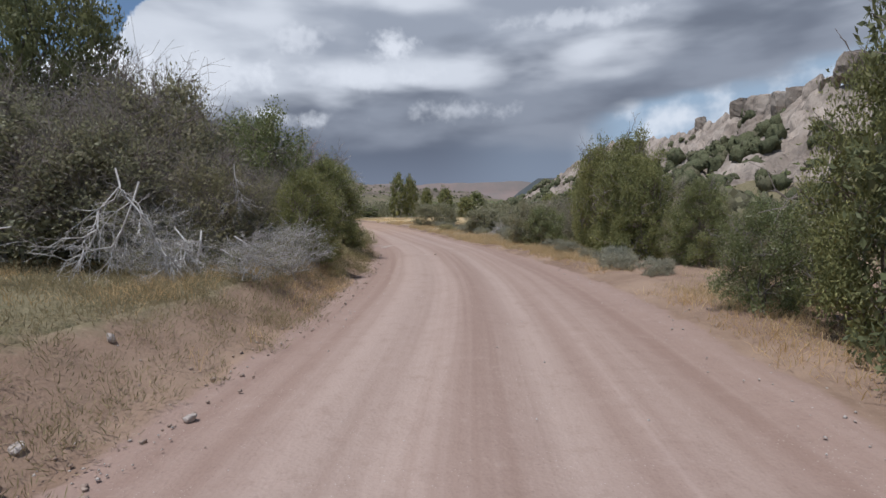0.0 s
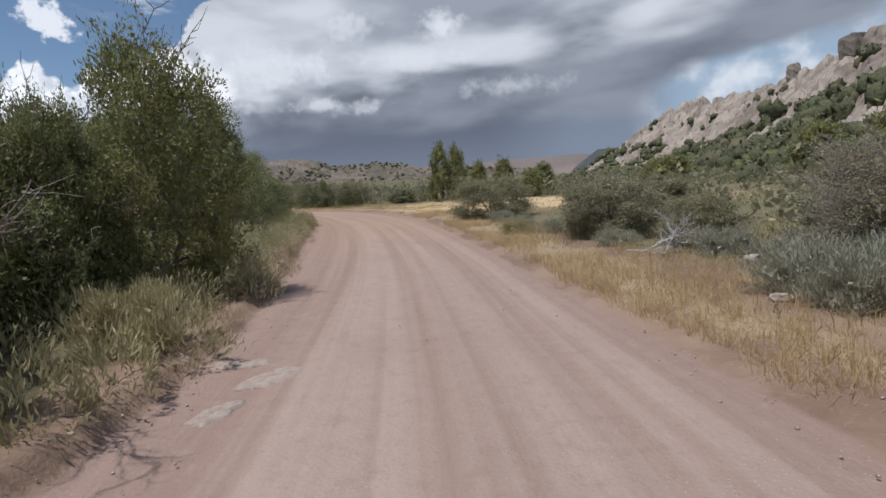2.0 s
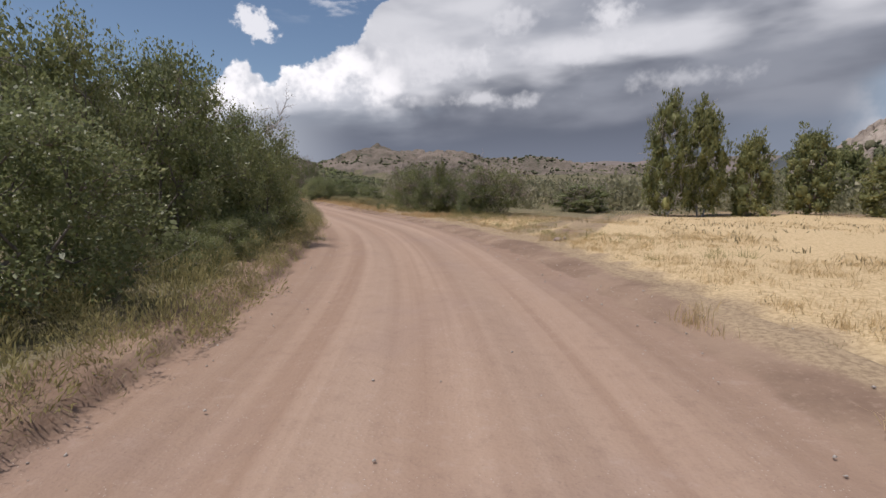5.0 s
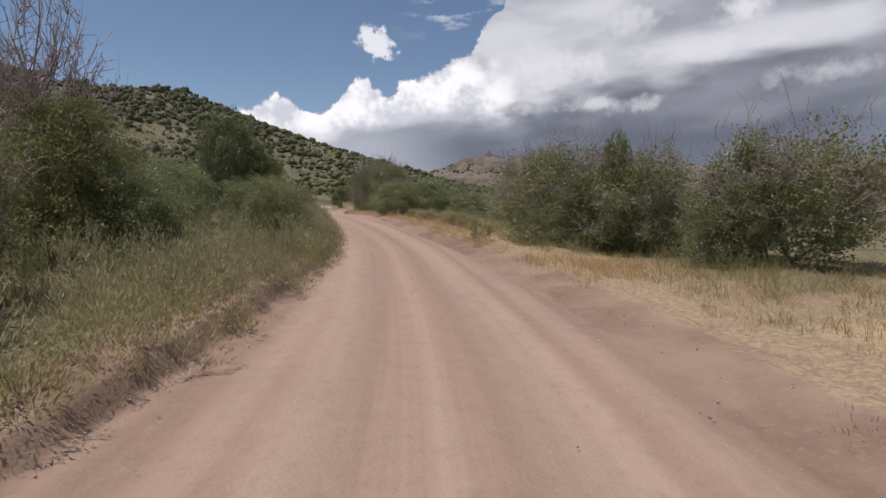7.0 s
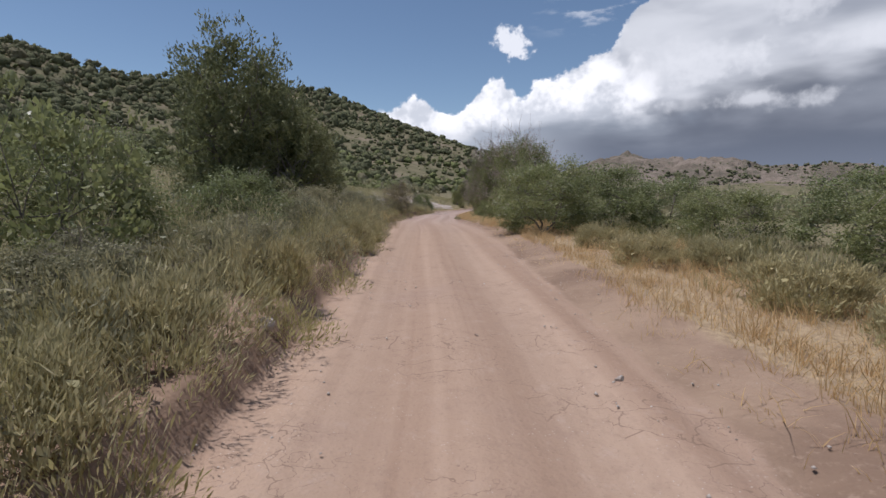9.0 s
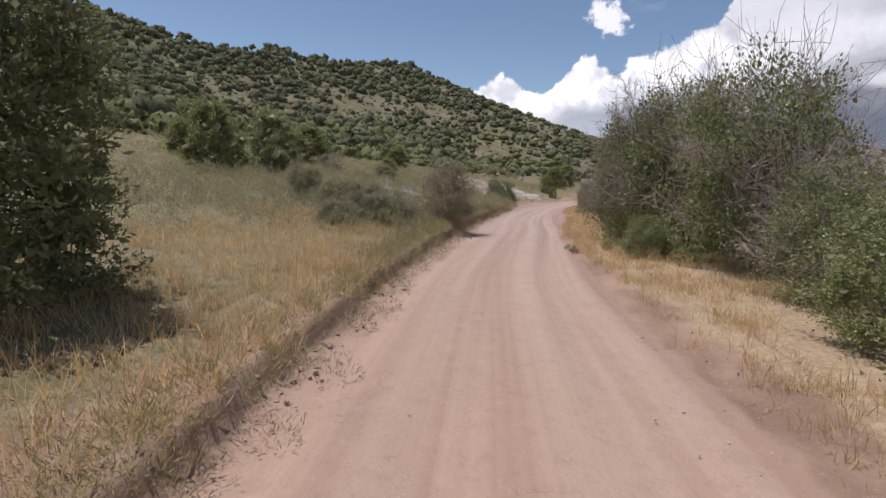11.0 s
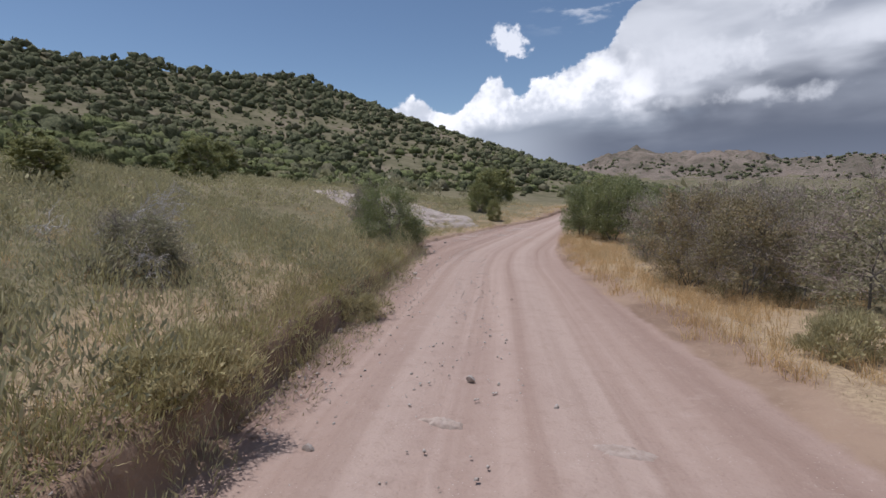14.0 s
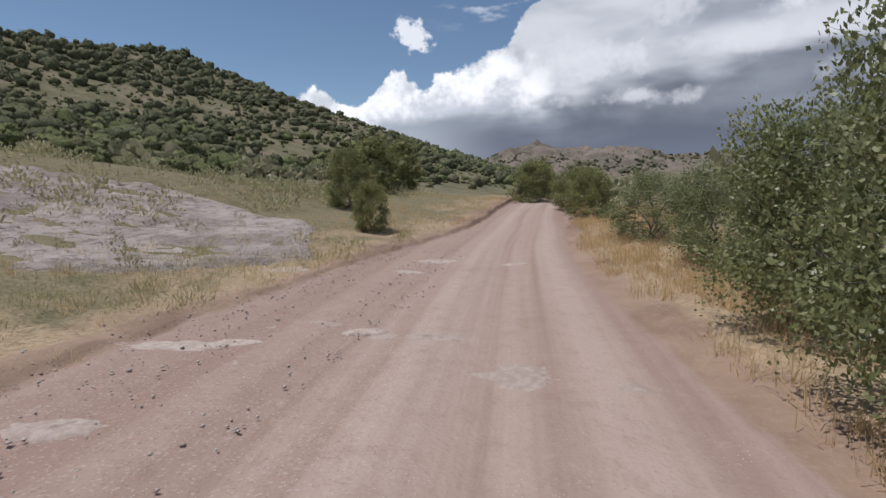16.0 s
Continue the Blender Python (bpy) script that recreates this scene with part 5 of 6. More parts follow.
def grass(name, label, mat, sets):
    vs, fs, at = [], [], 0
    for x, y, per, tall, wide, spread, lean in sets:
        v, q, t = blades(x, y, per, tall, wide, spread, lean)
        tri = np.concatenate([q[:, [0, 1, 2]], q[:, [0, 2, 3]], t[:, :3]])
        vs.append(v)
        fs.append(tri + at)
        at += len(v)
    tagged(new(name, mesh_of(name, np.concatenate(vs), np.concatenate(fs), [mat])), label, "grass", kind="stuff")


def band(count, m0, m1, near, out, side, per, tall, wide, spread=0.07, lean=0.45, patch=None, seed=0, power=1.6):
    x, y, _ = scatter(count, m0, m1, near, out, side, power)
    ok = free_of_road(x, y, near * 0.8)
    if patch is not None:
        ok &= thin(x, y, 0.35, patch, seed)
    return x[ok], y[ok], per, tall, wide, spread, lean


grass("dry_grass", "tall pale straw-coloured dry grass", STRAW, [
    band(2600, 0, 26, 0.7, 4.2, 1, 12, 0.30, 0.009, 0.10, 0.6, patch=-0.10, seed=2, power=1.1),
    band(1500, 12, 30, 0.4, 2.6, 1, 13, 0.34, 0.010, patch=-0.02, seed=3),
    band(3600, 24, 56, 0.25, 3.4, 1, 13, 0.38, 0.010, patch=-0.06, seed=4),
    band(7200, 46, 80, 1.6, 9.0, 1, 13, 0.20, 0.010, patch=-0.04, seed=5, power=1.3),
    band(4200, 46, 80, 5.0, 30.0, 1, 8, 0.17, 0.026, 0.16, patch=-0.03, seed=5, power=1.0),
    band(2000, 112, 196, 0.3, 2.6, 1, 13, 0.42, 0.010, patch=0.0, seed=6),
    band(1300, 156, 204, 0.1, 4.0, -1, 13, 0.36, 0.010, patch=0.02, seed=7),
])
grass("ochre_grass", "rust-yellow dry grass along the road edge", OCHRE, [
    band(3000, 77, 112, 0.6, 4.4, 1, 15, 0.42, 0.010, patch=-0.03, seed=8, power=1.0),
    band(500, 77, 112, 0.2, 4.4, 1, 8, 0.22, 0.010, 0.12, 0.8, patch=-0.2, seed=26),
    band(7600, 108, 196, 0.2, 4.6, 1, 16, 0.38, 0.010, patch=-0.12, seed=9, power=1.15),
    band(2600, 107, 124, 0.05, 6.0, -1, 14, 0.44, 0.010, patch=-0.12, seed=10, power=1.1),
    band(900, 122, 160, 0.1, 7.0, -1, 14, 0.40, 0.010, patch=0.06, seed=25, power=1.2),
    band(2000, 156, 206, 0.2, 9.0, -1, 12, 0.30, 0.012, patch=-0.02, seed=11, power=1.2),
    band(4200, -6, 13, 0.05, 6.0, -1, 10, 0.30, 0.010, 0.12, 0.8, patch=-0.07, seed=12, power=1.0),
    band(1800, 0, 22, 0.3, 3.2, 1, 9, 0.28, 0.010, 0.12, 0.8, patch=-0.02, seed=13),
])
grass("green_grass", "soft grey-green grass on the bank", GREEN_GRASS, [
    band(500, 50, 78, 0.0, 3.6, -1, 12, 0.32, 0.011, 0.09, 0.5, patch=-0.08, seed=14),
    band(220, 76, 104, 0.0, 3.6, -1, 10, 0.28, 0.010, 0.09, 0.6, patch=0.0, seed=14),
    band(700, 50, 104, 3.0, 10.0, -1, 8, 0.32, 0.018, 0.12, 0.5, patch=-0.03, seed=15),
    band(900, 60, 104, 2.0, 5.0, 1, 13, 0.42, 0.012, 0.09, 0.5, patch=0.0, seed=16),
    band(350, 128, 158, 0.3, 6.0, -1, 12, 0.34, 0.010, 0.09, 0.45, patch=-0.02, seed=17),
    band(900, 16, 30, 0.2, 2.2, -1, 13, 0.34, 0.011, 0.09, 0.5, patch=-0.05, seed=18),
])
grass("meadow_grass", "dull olive meadow grass on the rise", DULL_GRASS, [
    band(600, 104, 158, 0.4, 18.0, -1, 12, 0.18, 0.013, 0.12, 0.45, patch=-0.08, seed=19, power=1.3),
    band(8500, 96, 206, 8.0, 75.0, -1, 7, 0.34, 0.050, 0.30, 0.5, patch=-0.05, seed=20, power=1.1),
    band(1600, 80, 178, 2.5, 9.0, 1, 13, 0.36, 0.018, 0.12, 0.45, patch=-0.04, seed=21),
    band(1200, 20, 46, 1.5, 8.0, 1, 8, 0.26, 0.016, 0.12, 0.5, patch=-0.04, seed=22),
    band(2600, 0, 80, 6.0, 45.0, 1, 7, 0.30, 0.045, 0.25, 0.5, patch=0.02, seed=23, power=1.1),
])


def clumps(x, y, wide, tall, per, length, breadth, upward, round_top=0.5, ground=None):
    """Leafy clumps at points of the plan, each a dome of leaf blades."""
    n = len(x)
    z = land(x, y) if ground is None else ground(x, y)
    w, h = wide * rng.uniform(0.6, 1.35, n), tall * rng.uniform(0.6, 1.3, n)
    way = rng.normal(0, 1, (n * per, 3))
    way /= np.linalg.norm(way, axis=1)[:, None]
    way[:, 2] = np.abs(way[:, 2])
    rad = rng.uniform(0.25, 1.0, n * per) ** round_top * (1 + 0.25 * np.sin(np.arctan2(way[:, 1], way[:, 0]) * 3 + np.repeat(rng.uniform(0, 6, n), per)))
    mid = way * rad[:, None] * np.stack([np.repeat(w / 2, per), np.repeat(w / 2, per), np.repeat(h, per)], 1)
    mid += np.stack([np.repeat(x, per), np.repeat(y, per), np.repeat(z, per) - 0.04], 1)
    aimed = way * 0.8 + rng.normal(0, 0.45, way.shape)
    aimed[:, 2] += upward
    size = np.repeat(np.sqrt(w * h), per)
    v, f = leaves(mid, aimed, 1.0, 1.0, rng, way + [0, 0, 0.5])
    v = v.reshape(-1, 4, 3)
    v = mid[:, None] + (v - mid[:, None]) * np.stack([size * length] * 3, 1)[:, None]
    # narrow the leaf across its length
    axis = v[:, 2] - v[:, 0]
    centre = v[:, 0] + axis * 0.5
    for c in (1, 3):
        v[:, c] = centre + (v[:, c] - centre) * breadth
    return v.reshape(-1, 3), f


def far_bushes(name, label, mat, sets):
    """Bushes of a far slope: a knobbly body each, with a ragged fringe of leaf clumps."""
    vs, fs, at = [], [], 0
    for x, y, wide, tall, level, fringe, *ground in sets:
        n = len(x)
        z = ground[0](x, y) if ground else land(x, y)
        big = np.exp(np.clip(rng.normal(0, 0.32, n), -0.7, 0.55))
        w, h = wide * big * rng.uniform(0.85, 1.15, n), tall * big ** 0.8 * rng.uniform(0.8, 1.2, n)
        c = np.stack([x, y, z + 0.32 * h], 1)
        v, f = mounds(c, np.stack([w * 0.46, w * 0.46, h * 0.52], 1), rng, level, 0.22)
        vs.append(v)
        fs.append(f + at)
        at += len(v)
        if fringe:
            way = rng.normal(0, 1, (n * fringe, 3))
            way /= np.linalg.norm(way, axis=1)[:, None]
            way[:, 2] = np.abs(way[:, 2])
            size = np.repeat(np.sqrt(w * h), fringe)
            mid = np.repeat(c, fringe, 0) + way * np.repeat(np.stack([w * 0.44, w * 0.44, h * 0.50], 1), fringe, 0)
            v, f = leaves(mid, way + rng.normal(0, 0.4, way.shape), 1.0, 0.7, rng)
            v = (mid[:, None] + (v.reshape(-1, 4, 3) - mid[:, None]) * (size * 0.20)[:, None, None]).reshape(-1, 3)
            vs.append(v)
            fs.append(np.concatenate([f[:, [0, 1, 2]], f[:, [0, 2, 3]]]) + at)
            at += len(v)
    tagged(new(name, mesh_of(name, np.concatenate(vs), np.concatenate(fs), [mat])), label, "shrub", kind="stuff")


def scrub(name, label, mat, sets, category="shrub"):
    vs, fs, at = [], [], 0
    for s in sets:
        v, f = clumps(*s)
        vs.append(v)
        fs.append(f + at)
        at += len(v)
    tagged(new(name, mesh_of(name, np.concatenate(vs), np.concatenate(fs), [mat])), label, category, kind="stuff")


def patch_of(count, m0, m1, near, out, side, keep=None, seed=0, power=1.0):
    x, y, _ = scatter(count, m0, m1, near, out, side, power)
    ok = free_of_road(x, y, near * 0.9)
    if keep is not None:
        ok &= thin(x, y, 0.12, keep, seed)
    return x[ok], y[ok]


def spaced(points, gap):
    """Keeps the points that stand clear of one another."""
    x, y = points
    kept = []
    for i in range(len(x)):
        if not kept or ((x[kept] - x[i]) ** 2 + (y[kept] - y[i]) ** 2).min() > (gap * (0.75 + 0.5 * ((i * 0.618) % 1))) ** 2:
            kept.append(i)
    return x[kept], y[kept]


scrub("dry_forbs", "brittle brown weeds and litter along the banks", RUSTY_LEAF, [
    (*patch_of(500, -6, 24, -0.2, 1.6, -1, -0.12, 40), 0.40, 0.22, 80, 0.24, 0.09, 0.5),
    (*patch_of(1300, -6, 20, 0.1, 6, -1, -0.14, 41), 0.5, 0.26, 80, 0.20, 0.10, 0.8),
    (*patch_of(420, 14, 60, -0.12, 0.7, -1, -0.08, 42), 0.45, 0.24, 70, 0.24, 0.09, 0.8),
    (*patch_of(900, 100, 160, -0.10, 0.8, -1, -0.12, 43), 0.45, 0.26, 70, 0.24, 0.09, 0.8),
    (*patch_of(520, 0, 178, 0.2, 2.4, 1, -0.06, 44, 1.0), 0.34, 0.14, 50, 0.20, 0.12, 0.5),
    (*spaced(patch_of(700, 121, 162, 0.0, 11, -1, -0.2, 74, 1.3), 0.9), 0.62, 0.34, 220, 0.15, 0.16, 0.7, 0.25),
    (*spaced(patch_of(420, 108, 163, -0.55, 0.2, -1, -0.2, 77), 0.55), 0.50, 0.30, 190, 0.17, 0.13, 0.5, 0.3),
    (*spaced(patch_of(260, 74, 107, -0.1, 3.6, -1, -0.4, 75, 1.2), 0.8), 0.62, 0.40, 240, 0.15, 0.15, 0.7, 0.25),
])
scrub("green_forbs", "leafy green weeds and grass clumps on the bank", GREEN_GRASS, [
    (*spaced(patch_of(300, 50, 76, -0.05, 2.8, -1, -0.5, 65), 0.72), 0.8, 0.56, 340, 0.125, 0.16, 1.1, 0.3),
    (*patch_of(240, 50, 106, -0.2, 3.0, -1, -0.5, 45, 1.5), 0.66, 0.48, 200, 0.135, 0.19, 0.9),
    (*patch_of(900, 100, 158, -0.06, 0.5, -1, -0.2, 49), 0.42, 0.24, 80, 0.26, 0.10, 0.6),
    (*patch_of(160, 124, 160, -0.05, 5, -1, -0.06, 46, 1.4), 0.55, 0.36, 130, 0.26, 0.07, 1.8),
    (*patch_of(130, 164, 182, 0.2, 3.0, -1, -0.05, 70), 0.5, 0.3, 120, 0.24, 0.08, 1.5),
    (*spaced(patch_of(120, 80, 102, 0.0, 2.4, -1, -0.3, 71), 0.8), 0.70, 0.62, 420, 0.14, 0.085, 1.6, 0.26),
    (*patch_of(160, 12, 30, 0.0, 2.5, -1, -0.05, 47), 0.55, 0.36, 120, 0.26, 0.07, 1.8),
    (*patch_of(200, 62, 112, 2.2, 5, 1, -0.05, 48), 0.6, 0.40, 120, 0.26, 0.07, 1.8),
])
SAGE_FLAT = spaced(patch_of(900, 24, 53, 0.1, 12, -1, -0.30, 31), 0.92)
SAGE_BANK = spaced(patch_of(420, 72, 107, 0.15, 4.2, -1, -0.5, 72, 1.1), 1.12)
SAGE_MEADOW = spaced(patch_of(1800, 121, 162, 0.3, 15, -1, -0.16, 73, 1.1), 1.12)
scrub("sage_scrub", "low grey-green sage covering the flat", SAGE_LEAF, [
    (*SAGE_BANK, 1.05, 0.76, 760, 0.115, 0.16, 1.0, 0.20),
    (*spaced(patch_of(220, 74, 107, -0.12, 1.8, -1, -0.5, 33, 1.2), 0.95), 0.75, 0.58, 460, 0.12, 0.15, 1.0, 0.22),
    (*spaced(patch_of(420, 120, 163, -0.5, 0.35, -1, -0.15, 76), 0.6), 0.62, 0.40, 260, 0.16, 0.11, 1.2, 0.26),
    (*SAGE_MEADOW, 1.10, 0.68, 520, 0.135, 0.13, 1.2, 0.20),
    (*patch_of(90, 74, 104, -0.05, 2.6, -1, -0.5, 63, 1.5), 0.5, 0.62, 90, 0.26, 0.035, 2.6),
    (*SAGE_FLAT, 1.0, 0.56, 560, 0.15, 0.19, 1.0, 0.26),
    (*patch_of(500, 26, 56, 8, 26, -1, -0.1, 32), 1.1, 0.5, 70, 0.20, 0.4, 0.6, 0.3),
    (*patch_of(900, 150, 205, 6, 40, -1, -0.10, 69), 1.1, 0.5, 70, 0.19, 0.4, 0.6, 0.3),
    (*spaced(patch_of(260, 76, 108, 4.2, 8, -1, -0.14, 64), 0.8), 0.85, 0.62, 200, 0.12, 0.20, 0.9),
    (*spaced(patch_of(620, 104, 122, 4.6, 14, -1, -0.16, 39, 1.2), 0.85), 0.85, 0.50, 200, 0.12, 0.24, 0.7, 0.3),
    (*spaced(patch_of(900, 112, 164, 14.5, 26, -1, -0.16, 34), 0.9), 0.95, 0.50, 150, 0.14, 0.26, 0.6, 0.3),
    (*patch_of(2200, 96, 206, 8, 60, -1, -0.06, 35), 1.0, 0.5, 36, 0.25, 0.45, 0.6),
    (*patch_of(260, 12, 46, 2.0, 10, 1, -0.03, 36), 0.8, 0.45, 90, 0.21, 0.14, 1.3),
    (*patch_of(220, 84, 124, 2.5, 8, 1, -0.05, 37), 0.9, 0.5, 90, 0.21, 0.14, 1.3),
    (*patch_of(1200, 6, 46, 8, 80, 1, -0.08, 38), 1.3, 0.6, 40, 0.25, 0.45, 0.6),
])

scrub("low_brush", "low dark grey-green brush mounds scattered through the sage", DRAB_LEAF, [
    (*spaced(patch_of(700, 120, 163, 0.1, 14, -1, -0.3, 78, 1.2), 1.9), 1.15, 0.62, 620, 0.085, 0.28, 0.6, 0.18),
    (*spaced(patch_of(260, 77, 107, -0.1, 3.4, -1, -0.5, 79, 1.2), 1.5), 1.0, 0.66, 620, 0.085, 0.28, 0.7, 0.18),
    (*spaced(patch_of(120, 76, 88, -0.25, 1.6, -1, -0.6, 80), 0.8), 0.75, 0.5, 420, 0.10, 0.26, 0.7, 0.2),
])


def among(count, x0, x1, y0, y1, keep=None, seed=0, scale=0.03, left_gap=0, right_gap=0):
    """Points within a stretch of the plan, clear of the road."""
    x, y = rng.uniform(x0, x1, count), rng.uniform(y0, y1, count)
    m, d, near = beside(x, y)
    ok = (d > right_gap) | (-d > left_gap)
    if keep is not None:
        ok &= thin(x, y, scale, keep, seed)
    return x[ok], y[ok]


def on_hill(count, lo, hi, keep, seed, scale=0.02):
    x, y = rng.uniform(-470, -95, count), rng.uniform(-40, 540, count)
    h = ridge(x, y, HILL, 60, 2.65, 1.55)
    ok = (h > lo) & (h < hi) & thin(x, y, scale, keep, seed)
    return x[ok], y[ok]


def on_rock(count, spec, lo, hi):
    """Points on a rocky ridge, on its lower and gentler parts."""
    p = np.array(spec[0], float)
    x, y = rng.uniform(p[:, 0].min() - 60, p[:, 0].max() + 60, count * 3), rng.uniform(p[:, 1].min() - 40, p[:, 1].max() + 40, count * 3)
    h = ridge(x, y, spec[0], spec[1], spec[2], 1.0)
    ok = (h > lo) & (h < hi) & thin(x, y, 0.05, -0.02, 66)
    return x[ok][:count], y[ok][:count]


far_bushes("hillside_junipers", "dark junipers dotted over the hillside", SLOPE_JUNIPER, [
    (*on_hill(9000, 1.5, 100, 0.0, 51, 0.03), 3.2, 2.6, 2, 10),
    (*on_hill(1800, 1.5, 100, -0.5, 55), 2.8, 2.4, 2, 10),
    (*on_hill(5200, 48, 100, -0.5, 54), 3.6, 3.4, 2, 8),
    (*among(600, 22, 120, -20, 480, -0.06, 61, 0.03, 999, 24), 3.6, 3.6, 2, 12),
    (*on_rock(2600, CRAG_SPEC, 2, 24), 3.8, 3.8, 2, 12, lambda x, y: rock_height(x, y, CRAG_SPEC)[0]),
    (*on_rock(500, CRAG_SPEC, 24, 48), 3.0, 3.2, 2, 10, lambda x, y: rock_height(x, y, CRAG_SPEC)[0]),
    (*on_rock(1700, DOME_SPEC, 4, 60), 5.0, 3.4, 1, 5, lambda x, y: rock_height(x, y, DOME_SPEC)[0]),
])
far_bushes("hillside_scrub", "green oak scrub and low brush on the slope", SLOPE_OAK, [
    (*on_hill(9000, 1.5, 100, -0.5, 52), 1.5, 0.9, 1, 4),
    (*on_hill(5200, 0.8, 22, -0.02, 53, 0.03), 3.4, 2.4, 2, 12),
    (*among(1500, -175, -60, 45, 190, 0.0, 59, 0.03, 40, 999), 3.0, 2.0, 2, 16),
    (*among(700, 22, 120, -20, 480, -0.06, 68, 0.03, 999, 24), 2.6, 1.9, 2, 10),
    (*among(1600, -260, 140, 330, 900, 0.0, 62, 0.01, 60, 30), 5.0, 3.0, 1, 8),
])
scrub("valley_scrub", "mixed scrub oak and juniper over the valley floor", DRAB_LEAF, [
    (*among(900, -75, 40, 88, 190, -0.02, 55, 0.03, 999, 13), 3.4, 2.2, 160, 0.14, 0.8, 0.4),
    (*among(1300, 8, 110, 6, 150, -0.06, 56, 0.03, 999, 10), 2.4, 1.6, 80, 0.18, 0.8, 0.4),
    (*among(1000, -160, 160, 150, 420, 0.0, 57, 0.02, 26, 9), 4.4, 2.6, 50, 0.29, 0.9, 0.4),
    (*among(500, -100, -28, 20, 72, 0.0, 58, 0.04, 16, 999), 3.2, 2.2, 90, 0.21, 0.8, 0.4),
])


# ---- rock slab, pale bedrock, stones ----
def build_slab():
    """Bare sloping rock beside the road, with ragged borders and small ledges."""
    x, y, faces = sheet(np.arange(-109, -91, 0.18), np.arange(127, 147, 0.18))
    corners = [(-96.4, 131.2), (-95.2, 134.4), (-95.6, 139.2), (-98.6, 142.4), (-103.2, 141.8), (-106.4, 138.2), (-106.0, 132.4)]
    inside = np.full(x.shape, 9.0)
    for (x0, y0), (x1, y1) in zip(corners, corners[1:] + corners[:1]):
        n = math.hypot(x1 - x0, y1 - y0)
        inside = np.minimum(inside, ((x - x0) * (y0 - y1) + (y - y0) * (x1 - x0)) / n / 2.0)
    inside = inside + 1.1 * fbm(x * 0.3, y * 0.3, 4, 91)
    own, border = cells(x * 0.55 + y * 0.25, y * 0.9 - x * 0.4, 93)
    own2, border2 = cells(x * 1.5 + y * 0.7, y * 2.6 - x * 1.1, 97)
    z = land(x, y) + 0.02 + 0.16 * (own - 0.5) * ease(border * 6) + 0.15 * (own2 - 0.5) * ease(border2 * 5) + 0.07 * fbm(x * 1.4, y * 1.4, 4, 95) + 0.14 * np.clip(inside, -0.6, 0.25) - 1.3 * np.clip(0.16 - inside, 0, 0.5)
    keep = inside[faces].max(1) > 0
    f = faces[keep]
    used, inverse = np.unique(f, return_inverse=True)
    me = mesh_of("rock_slab", np.stack([x, y, z], 1)[used], inverse.reshape(f.shape), [SLAB], False)
    tagged(new("rock_slab", me), "bare grey-pink sloping rock slab with fine ledges", "rock", kind="structure")


build_slab()
tx, ty = rng.uniform(-104.5, -95, 260), rng.uniform(131.5, 141.5, 260)
tok = thin(tx, ty, 0.5, 0.13, 98)
scrub("slab_tufts", "small dark tufts rooted in cracks of the slab", DRAB_LEAF, [(tx[tok], ty[tok], 0.30, 0.20, 40, 0.28, 0.3, 0.8, 0.5, lambda x, y: land(x, y) + 0.10)])


def bedrock(rows, seed0=0):
    """Scabs of pale bedrock that lie flush in the road, each with a ragged rim."""
    for s, (cx, cy, long, wide, turn) in enumerate(rows):
        g = np.random.default_rng(seed0 + s)
        n, rings = 60, 9
        t = np.linspace(0, 2 * math.pi, n, endpoint=False)
        rim = 0.95 + 1.0 * fbm(np.cos(t) * 1.6 + s * 3.1, np.sin(t) * 1.6 + seed0, 2, 7 + s) + 0.5 * fbm(np.cos(t) * 9 + s, np.sin(t) * 9, 3, 17 + s)
        u = np.repeat(np.arange(rings + 1) / rings, n)
        a = radians(turn)
        px, py = np.tile(np.cos(t) * rim, rings + 1) * u * long * 0.85, np.tile(np.sin(t) * rim, rings + 1) * u * wide * 0.8
        x, y = cx + px * math.cos(a) - py * math.sin(a), cy + px * math.sin(a) + py * math.cos(a)
        z = land(x, y) + 0.012 - 0.040 * u**6 + 0.055 * fbm(x * 3.5, y * 3.5, 3, 33 + s) + g.normal(0, 0.004, len(x))
        i = (np.arange(rings)[:, None] * n + np.arange(n)[None, :]).ravel()
        k = (np.arange(rings)[:, None] * n + (np.arange(n)[None, :] + 1) % n).ravel()
        me = mesh_of("bedrock_patch", np.stack([x, y, z], 1), np.stack([i, i + n, k + n, k], 1), [PALE_DIRT], True)
        tagged(new("bedrock_patch", me), "pale bedrock worn flush in the dirt road", "bedrock", "bedrock patches in the road")


bedrock([(-91.2, 136.1, 0.62, 0.30, 40), (-90.4, 136.3, 0.35, 0.16, 40), (-89.7, 136.5, 0.75, 0.22, 35), (-90.5, 134.8, 0.42, 0.30, 60), (-88.1, 136.2, 0.62, 0.40, 30), (-91.8, 134.7, 0.9, 0.25, 35), (-91.3, 135.2, 0.4, 0.2, 30), (-90.4, 133.3, 0.5, 0.22, 40),
         (-93.2, 141.2, 0.8, 0.3, 30), (-92.9, 139.7, 0.5, 0.25, 20), (-91.4, 141.8, 0.6, 0.25, 30), (-87.5, 136.4, 0.35, 0.2, 10), (-94.6, 138.2, 0.7, 0.4, 40)])
bedrock(seed0=50, rows=[(-3.5, 26.1, 0.62, 0.30, 15), (-2.7, 25.7, 0.55, 0.35, 50), (-2.85, 24.8, 0.35, 0.18, 70), (-0.65, 20.0, 0.11, 0.07, 0), (-81.1, 122.3, 0.55, 0.22, 40), (-65.1, 112.3, 0.30, 0.12, 40), (-72.1, 117.6, 0.30, 0.14, 40), (-73.4, 117.0, 0.22, 0.10, 30), (-70.1, 112.6, 0.13, 0.1, 0), (-68.0, 112.5, 0.12, 0.09, 0)])


